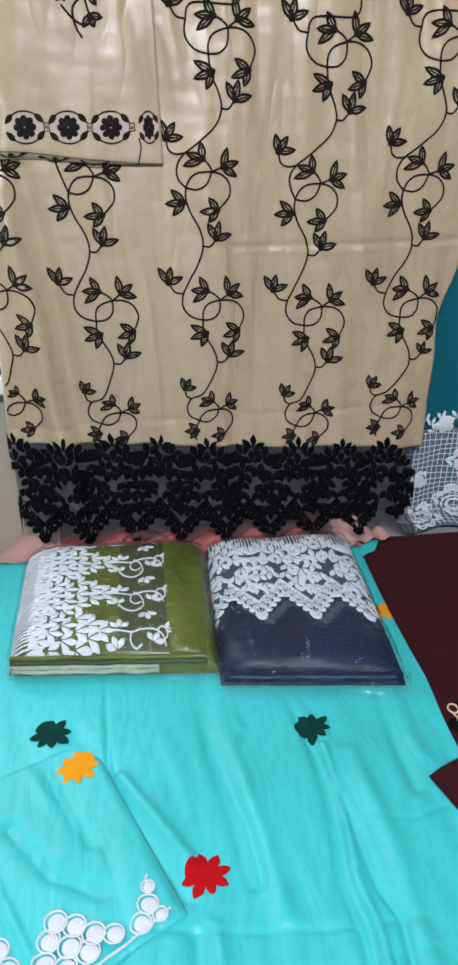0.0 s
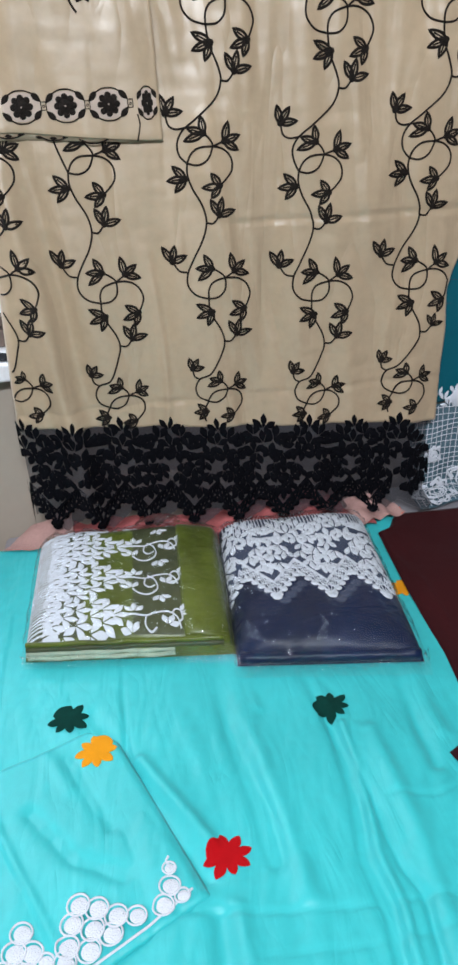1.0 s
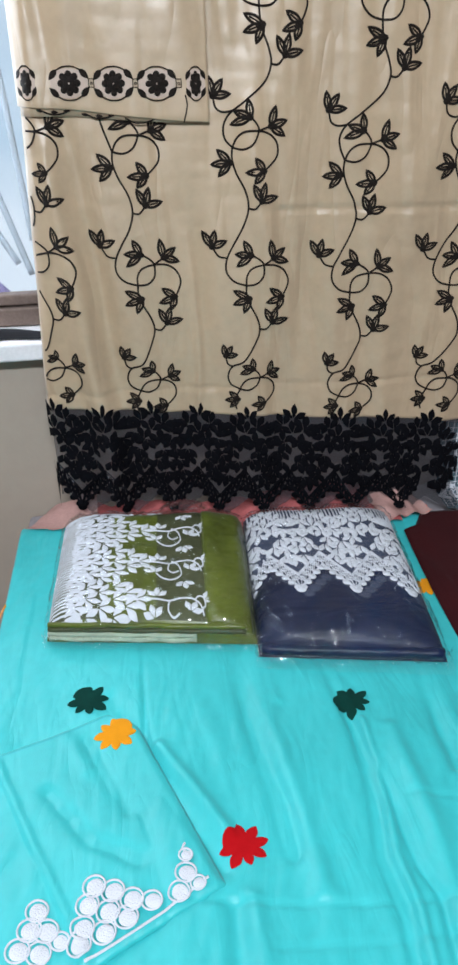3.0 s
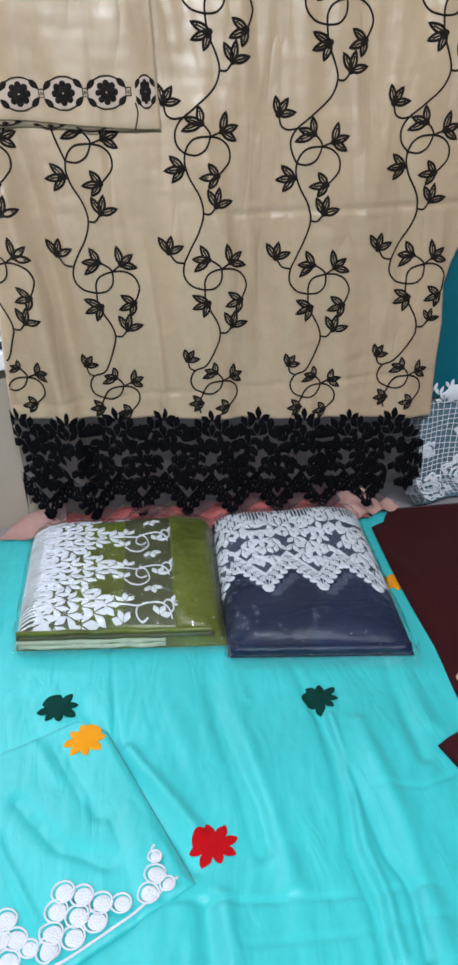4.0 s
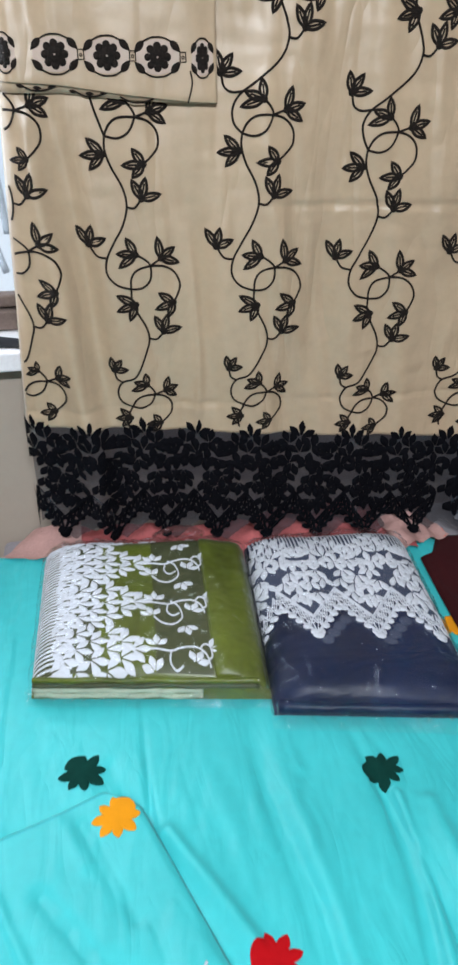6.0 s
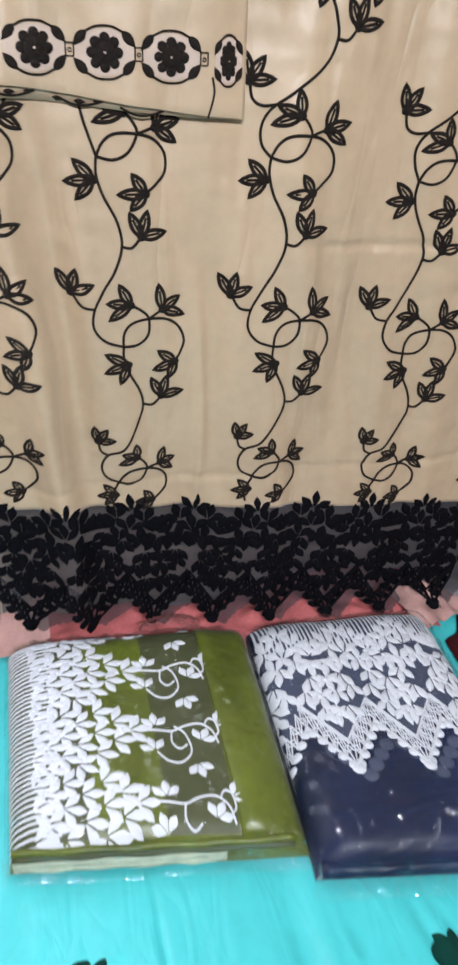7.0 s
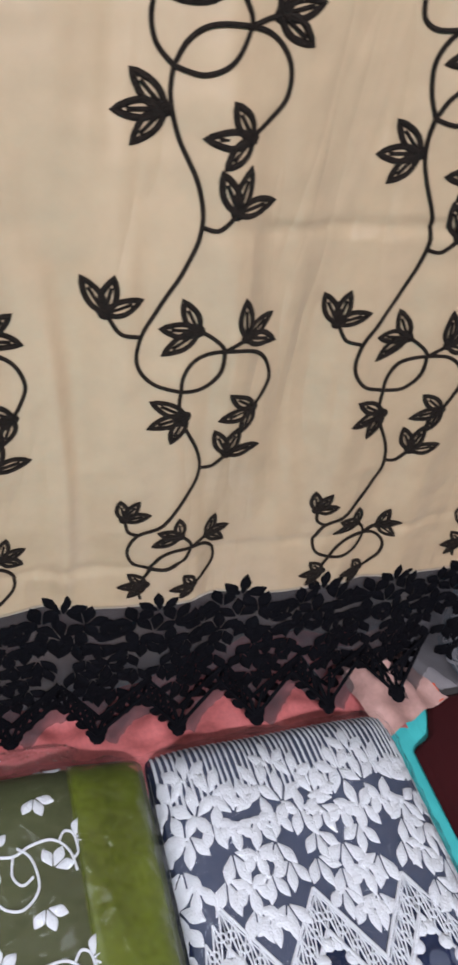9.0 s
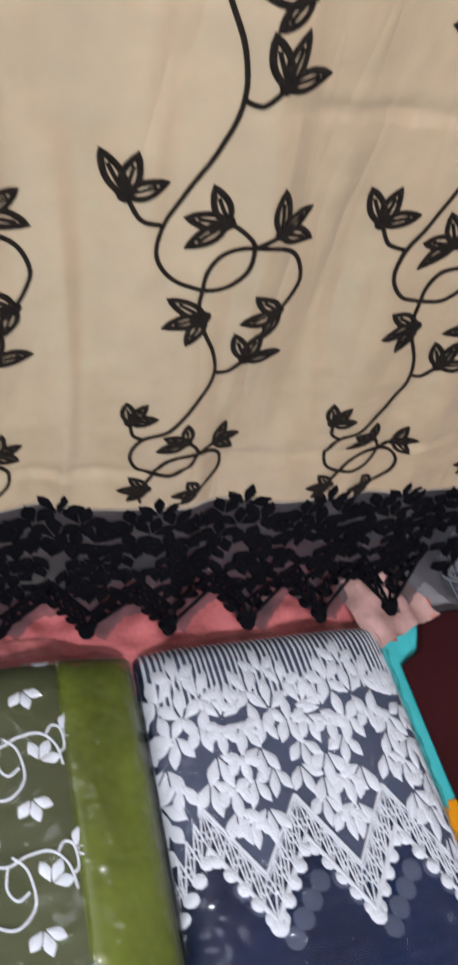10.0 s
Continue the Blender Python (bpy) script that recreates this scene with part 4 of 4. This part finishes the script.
tagged(new("pale_pink_cloth", grid("pale_pink_cloth", 36, 30, pink_left, PALEPINK)), "pale pink organza corner on the bed below the window", "fabric")
tagged(new("orange_ribbon", grid("orange_ribbon", 24, 8, lambda u, v: (0.642 + 0.040 * u, 1.546 + 0.025 * v, bed_z(0.65, 1.55) + 0.010 + 0.003 * math.sin(7 * u)), YELLOWF)), "orange red ribbon end under the pale pink cloth", "ribbon")
bpy.data.objects["orange_ribbon"].data.materials[0] = material("orange_red_silk", (0.70, 0.09, 0.03), 0.5, vary=0.15, scale=20)

# ---- maroon cloth ----
MAROON_LEFT = ((0.86, 0.56), (0.95, 0.592), (1.0, 0.595), (1.067, 0.599), (1.148, 0.606), (1.311, 0.604), (1.498, 0.613), (1.508, 0.640), (1.56, 0.668))
maroon = thing("maroon_cloth", "maroon cotton cloth with a cream-stitched border lying on the bed", "fabric", at=(0.9, 1.25, BED))


def maroon_z(x, y):
    return max(bed_z(x, y) if x < 0.64 else BED + 0.004, BED + 0.003) + 0.006 + 0.0025 * math.sin(13 * x + 9 * y) + 0.0015 * math.sin(31 * y - 12 * x)


def maroon_at(u, v):
    y = 0.955 + 0.60 * v
    xl = lerp_table(y, MAROON_LEFT)
    x = xl + (1.32 - xl) * u**1.5
    y -= 0.10 * (x - xl) * 0.6
    return x, y, maroon_z(x, y) - 0.004 * max(0, 1 - (x - xl) / 0.006)


part("cloth", on_thing(maroon, grid("maroon_sheet", 90, 110, maroon_at, MAROON)), maroon, thick=0.0015)
st = Stitch(lambda p, q, h: (p, q, maroon_z(p, q) + 0.0015 + h))
st.fan(0.640, 1.030, [0.045 * (1 + 0.15 * math.sin(5 * 2 * math.pi * i / 40)) * (0.85 if 12 < i < 28 else 1.15) for i in range(40)], 0.0008)
part("border_ground", on_thing(maroon, st.mesh("border_ground", BLACK)), maroon, "black embroidered border ground")
for n, (cx, cy) in enumerate(((0.616, 1.068), (0.622, 1.045), (0.628, 1.020), (0.645, 1.050), (0.652, 1.022), (0.665, 1.045), (0.672, 1.018))):
    st = Stitch(lambda p, q, h: (p, q, maroon_z(p, q) + 0.0032 + h))
    st.ring(cx, cy, 0.0075, 0.0024, 0.0018, 12, 1.2)
    st.stroke([(cx + 0.003, cy - 0.009), (cx + 0.010, cy - 0.013), (cx + 0.006, cy - 0.022), (cx + 0.012, cy - 0.026)], 0.0024, 0.0018)
    st.stroke([(cx - 0.004, cy - 0.008), (cx - 0.001, cy - 0.016), (cx + 0.003, cy - 0.020)], 0.0022, 0.0018)
    part("cream_scroll", on_thing(maroon, st.mesh("cream_scroll", CREAM)), maroon, "cream stitched scroll" if n == 0 else "")
sleeve = thing("folded_maroon_piece", "folded maroon cloth piece lying on the turquoise cloth", "fabric", at=(0.68, 0.94, BED))


def sleeve_at(u, v):
    a, b, c, d = (0.536, 0.958), (0.556, 0.890), (0.95, 0.74), (0.90, 0.985 + 0.11)
    lo = (b[0] + (c[0] - b[0]) * u, b[1] + (c[1] - b[1]) * u)
    hi = (a[0] + (d[0] - a[0]) * u, a[1] + (d[1] - a[1]) * u)
    x, y = lo[0] + (hi[0] - lo[0]) * v, lo[1] + (hi[1] - lo[1]) * v
    dome = min(1, u / 0.05) * min(1, v / 0.08, (1 - v) / 0.08)
    return x, y, max(bed_z(min(x, 0.66), y), BED + 0.004) + 0.003 + 0.012 * max(0.0, dome) ** 0.5 + 0.002 * math.sin(25 * x + 12 * y)


part("cloth", on_thing(sleeve, grid("sleeve_sheet", 60, 40, sleeve_at, MAROON)), sleeve, thick=0.002)


# ---- plastic packets of folded cloth ----
class Packet:
    """A soft flat packet on four corners: front left, front right, back right, back left."""

    def __init__(self, corners, height, base):
        self.c, self.h, self.base = [np.array(c) for c in corners], height, base
        self.w = (np.hypot(*(self.c[1] - self.c[0])) + np.hypot(*(self.c[2] - self.c[3]))) / 2
        self.d = (np.hypot(*(self.c[3] - self.c[0])) + np.hypot(*(self.c[2] - self.c[1]))) / 2

    def xy(self, u, v):
        a, b, c, d = self.c
        return (1 - v) * ((1 - u) * a + u * b) + v * ((1 - u) * d + u * c)

    def top(self, u, v):
        e = max(0.0, 1 - abs(2 * u - 1) ** 6) ** 0.5 * max(0.0, 1 - abs(2 * v - 1) ** 8) ** 0.5
        return self.base + self.h * e * (0.95 + 0.05 * math.sin(3 * u + 2.2 * v + 1)) + 0.0015 * math.sin(14 * u + 5 * v) * e

    def lay(self, p, q, h):
        u, v = p / self.w, q / self.d
        x, y = self.xy(u, v)
        return x, y, self.top(min(1, max(0, u)), min(1, max(0, v))) + h + 0.0012

    def pillow(self, name, grow, z_low, z_scale, mat, nu=44, nv=50, rough=0.0, seed=0, skin=False):
        """A closed cushion between z_low and the packet's top."""
        verts, faces = [], []

        for side in ((1,) if skin else (1, 0)):
            for j in range(nv + 1):
                for i in range(nu + 1):
                    u, v = 0.5 - 0.5 * math.cos(math.pi * i / nu), 0.5 - 0.5 * math.cos(math.pi * j / nv)
                    gx, gy = (u - 0.5) * (1 + grow) + 0.5, (v - 0.5) * (1 + grow) + 0.5
                    x, y = self.xy(gx, gy)
                    z = self.base + z_low + (self.top(u, v) - self.base) * z_scale if side else self.base + z_low + 0.001
                    if rough and side:
                        edge = 1 + 2.2 * max(0.0, 1 - min(v, 1 - v, u, 1 - u) / 0.10)
                        z += edge * rough * (noise.noise(Vector((x * 30 + seed, y * 30, 0))) + 0.6 * noise.noise(Vector((x * 75, y * 75 + seed, 3))))
                        z += 0.0045 * max(0.0, 1 - 4 * abs(noise.noise(Vector((x * 21 + 3 * seed, y * 17, 5))))) + 0.0028 * max(0.0, 1 - 4 * abs(noise.noise(Vector((x * 40, y * 52 + seed, 9)))))
                    verts.append((x, y, z))
        n = (nu + 1) * (nv + 1)
        for j in range(nv):
            for i in range(nu):
                a = j * (nu + 1) + i
                faces.append((a, a + 1, a + nu + 2, a + nu + 1))
                if not skin:
                    faces.append((n + a, n + a + nu + 1, n + a + nu + 2, n + a + 1))
        me = from_lists(name, verts, faces, mat)
        bm = bmesh.new()
        bm.from_mesh(me)
        bmesh.ops.remove_doubles(bm, verts=bm.verts, dist=0.0009)
        bm.to_mesh(me)
        bm.free()
        return me


def packet_thing(label, corners, height, mat, group):
    base = BED + 0.011
    pk = Packet(corners, height, base)
    mid = pk.xy(0.5, 0.5)
    ob = thing("fabric_packet", label, "packet", group, at=(mid[0], mid[1], base))
    part("folded_fabric", on_thing(ob, pk.pillow("folded_fabric", 0.0, 0.0, 1.0, mat)), ob)
    return ob, pk


def wrap(ob, pk, seed, flap_depth):
    film = part("plastic_wrap", on_thing(ob, pk.pillow("plastic_wrap", 0.028, 0.001, 1.10, FILM, 150, 160, 0.0024, seed, True)), ob, "clear crinkled plastic wrap")
    film.visible_shadow = False

    def edge_at(u, v):
        # crumpled sealed edge with sharp little ridges
        x, y = pk.xy(-0.02 + 1.04 * u, 0.012 - flap_depth * v)
        ridge = max(0.0, 1 - 3.2 * abs(noise.noise(Vector((26 * u + seed, 3.0 * v, 2)))))
        ridge += 0.6 * max(0.0, 1 - 3.2 * abs(noise.noise(Vector((61 * u, 5.0 * v + seed, 4)))))
        return x, y, bed_z(x, y) + 0.004 + 0.014 * (1 - v) ** 1.5 + 0.010 * ridge * (1 - v)

    seal = part("plastic_seal", on_thing(ob, grid("plastic_seal", 220, 12, edge_at, FLAT_FILM)), ob, "flat sealed plastic edge")
    seal.visible_shadow = False


def crumpled_tail(ob, pk, u0, u1, seed):
    def tail_at(u, v):
        x, y = pk.xy(u0 + (u1 - u0) * u + 0.01 * math.sin(9 * v + seed), 0.97 + 0.085 * v)
        lump = math.sin(math.pi * u) ** 0.6
        z = pk.base + 0.040 + 0.020 * lump * math.sin(math.pi * (0.15 + 0.8 * v)) - 0.012 * v
        z += 0.006 * max(0.0, 1 - 4 * abs(noise.noise(Vector((16 * u + seed, 7 * v, 2))))) + 0.003 * noise.noise(Vector((30 * u, 14 * v, seed)))
        return x, y, z

    tail = part("plastic_tail", on_thing(ob, grid("plastic_tail", 60, 24, tail_at, FLAT_FILM)), ob, "crumpled clear plastic end")
    tail.visible_shadow = False


G = "packed fabric sets"
A_C = [(-0.046, 1.264), (0.288, 1.209), (0.306, 1.566), (-0.040, 1.596)]
packet_a, pa = packet_thing("olive cloth with white lace folded in clear plastic on the bed", A_C, 0.055, OLIVE, G)
for k in range(4):
    line = [tuple(pa.xy(0.015 + (0.70 if k < 2 else 0.93) * i / 40, 0.004 + 0.004 * k + 0.003 * math.sin(0.7 * i + 2 * k))) + (pa.base + 0.006 + 0.008 * k + 0.0007 * math.sin(0.5 * i + k),) for i in range(41)]
    part("fold_edge", on_thing(packet_a, tube_mesh("fold_edge", line, 0.0044, (PALEGREEN, PALEGREEN, DARKOLIVE, OLIVE)[k])), packet_a, "pale green folded net edge" if k < 2 else "")


# net panel under the lace, ribs, leafy lace and looping vine, all running across the packet
def patch(pk, p0, p1, q0, q1, mat, name, lift=0.0006):
    return grid(name, 40, 44, lambda u, v: pk.lay(p0 + (p1 - p0) * u, q0 + (q1 - q0) * v, lift - 0.0008), mat)


part("net_panel", on_thing(packet_a, patch(pa, 0.008, 0.262, 0.012, pa.d - 0.012, DARKOLIVE, "net_panel")), packet_a, "dark olive net panel")
part("olive_window", on_thing(packet_a, patch(pa, 0.100, 0.182, 0.012, pa.d - 0.012, OLIVE, "olive_window", 0.0012)), packet_a)
st = Stitch(pa.lay)
for i in range(44):
    q = 0.010 + i * (pa.d - 0.02) / 43
    st.stroke([(0.0005, q), (0.012, q), (0.04, q + 0.001 * math.sin(i)), (0.062, q)], 0.0030, 0.0016, 2)
part("ribs", on_thing(packet_a, st.mesh("ribs", WHITE)), packet_a, "white stitched ribs")
A_ROWS = ((0.0,), (-0.014, 0.014), (0.0, -0.030, 0.030), (-0.016, 0.016, -0.044), (0.0, -0.031, 0.031), (-0.016, 0.016, -0.047), (0.0, -0.031, 0.031))
rep = 0.103
for n in range(-1, 4):
    cq = 0.044 + rep * n
    # trees of trefoils that point across the packet
    st = Stitch(lambda p, q, h: pa.lay(p, min(max(q, 0.003), pa.d - 0.003), h))
    for k, row in enumerate(A_ROWS):
        for b in row:
            if -0.012 < cq + b < pa.d + 0.012:
                w = math.sin(4.3 * k + 210 * b + n)
                trefoil(st, 0.148 - 0.0200 * k + 0.003 * w, cq + b, 420 * b + 11 * w, 1.50 + 0.08 * w, 50, 0.0078)
    if st.verts:
        part("lace_motif", on_thing(packet_a, st.mesh("lace_motif", WHITE)), packet_a, "white leafy lace repeat" if n == 0 else "")
    st = Stitch(lambda p, q, h: pa.lay(p, min(max(q, 0.003), pa.d - 0.003), h))
    loops = ([(0.0, 0.0), (0.016, 0.0), (0.036, -0.003), (0.052, 0.004), (0.072, 0.006), (0.086, -0.006), (0.091, -0.026)], [(0.036, -0.003), (0.034, -0.020), (0.042, -0.030), (0.052, -0.024)],
             [(0.040, 0.004), (0.052, -0.008), (0.056, -0.034), (0.042, -0.050), (0.026, -0.048), (0.014, -0.034)], [(0.078, 0.004), (0.084, 0.012), (0.092, 0.008), (0.094, -0.008), (0.089, -0.014)])
    if 0.0 < cq + 0.03 and cq < pa.d + 0.03:
        for pts in loops:
            line = [(0.168 + a, cq + b) for a, b in pts]
            if all(0 < q < pa.d for _, q in line):
                st.stroke(line, 0.0025)
        for a, b, ang in ((0.016, 0.006, 92), (0.012, -0.032, 108), (0.070, -0.020, 60), (0.060, -0.052, -75), (0.092, 0.004, 20)):
            if 0.006 < cq + b < pa.d - 0.010:
                trefoil(st, 0.168 + a, cq + b, ang, 1.08, 52, 0.0095)
        if st.verts:
            part("looping_vine", on_thing(packet_a, st.mesh("looping_vine", WHITE)), packet_a, "white looping vine" if n == 0 else "")
part("olive_fold", on_thing(packet_a, grid("olive_fold", 20, 50, lambda u, v: pa.lay(0.264 + (pa.w - 0.270) * u, 0.006 + (pa.d - 0.012) * v, 0.003 * math.sin(math.pi * u) ** 0.5 + 0.002 * math.sin(2 * math.pi * u + 1.5 * v)), OLIVE)), packet_a, "glossy plain olive fold", thick=0.001)
wrap(packet_a, pa, 1, 0.05)
crumpled_tail(packet_a, pa, 0.55, 0.80, 3)

B_C = [(0.285, 1.180), (0.566, 1.128), (0.590, 1.546), (0.307, 1.566)]
def net_b(u, v):
    """Net under the white lace, cut along its zigzag edge."""
    p = 0.006 + (pb.w - 0.012) * u
    tri = 1 - 2 * abs(((p - 0.034) / 0.0895) % 1.0 - 0.5)
    low = 0.200 + 0.066 * tri
    return pb.lay(p, pb.d - low + (low - 0.006) * v, -0.0002)


packet_b, pb = packet_thing("navy cloth with white zigzag lace in clear plastic on bed", B_C, 0.051, NAVY, G)
part("net_panel", on_thing(packet_b, grid("net_panel", 96, 40, net_b, GREYBLUE)), packet_b, "grey-blue net panel")
st = Stitch(pb.lay)
for i in range(44):
    p = 0.008 + i * (pb.w - 0.016) / 43
    st.stroke([(p, pb.d - 0.0004), (p, pb.d - 0.01), (p + 0.0008 * math.sin(i), pb.d - 0.03), (p, pb.d - 0.085)], 0.0030, 0.0012, 2)
part("ribs", on_thing(packet_b, st.mesh("ribs", WHITE)), packet_b, "white stitched ribs")
for n in range(-1, 4):
    cp = 0.034 + 0.0895 * n
    st = Stitch(lambda p, q, h: pb.lay(min(max(p, 0.002), pb.w - 0.002), q, h))
    lace_repeat(st, cp, 0.0, 0.0895, 1.40, 0.0, 0.0080, n)
    st.verts = [(p, pb.d - 0.021 + 1.28 * q, h) for p, q, h in st.verts]
    zigzag(st, cp + 0.0895 / 2, pb.d - 0.050, 0.0895, 0.134, 0.066, 0.038, 0.0017, 0.0, 5, 0.0066)
    part("lace_motif", on_thing(packet_b, st.mesh("lace_motif", WHITE)), packet_b, "white leafy lace repeat with zigzag band" if n == 0 else "")
    st = Stitch(lambda p, q, h: pb.lay(min(max(p, 0.002), pb.w - 0.002), q, h - 0.0006))
    for k in range(7):
        st.fan(cp + 0.056 + 0.0115 * (k - 3), pb.d - 0.054 - 0.248 + 0.014 * abs(k - 3), [0.0095] * 10, 0.0006)
    if 0.0 < cp + 0.03 < pb.w:
        part("net_scallop", on_thing(packet_b, st.mesh("net_scallop", GREYBLUE)), packet_b)
line = [tuple(pb.xy(0.02 + 0.96 * i / 24, 0.012)) + (pb.base + 0.012 + 0.001 * math.sin(2 * i),) for i in range(25)]
part("fold_edge", on_thing(packet_b, tube_mesh("fold_edge", line, 0.010, NAVY)), packet_b, "rolled navy cloth edge")
wrap(packet_b, pb, 7, 0.07)
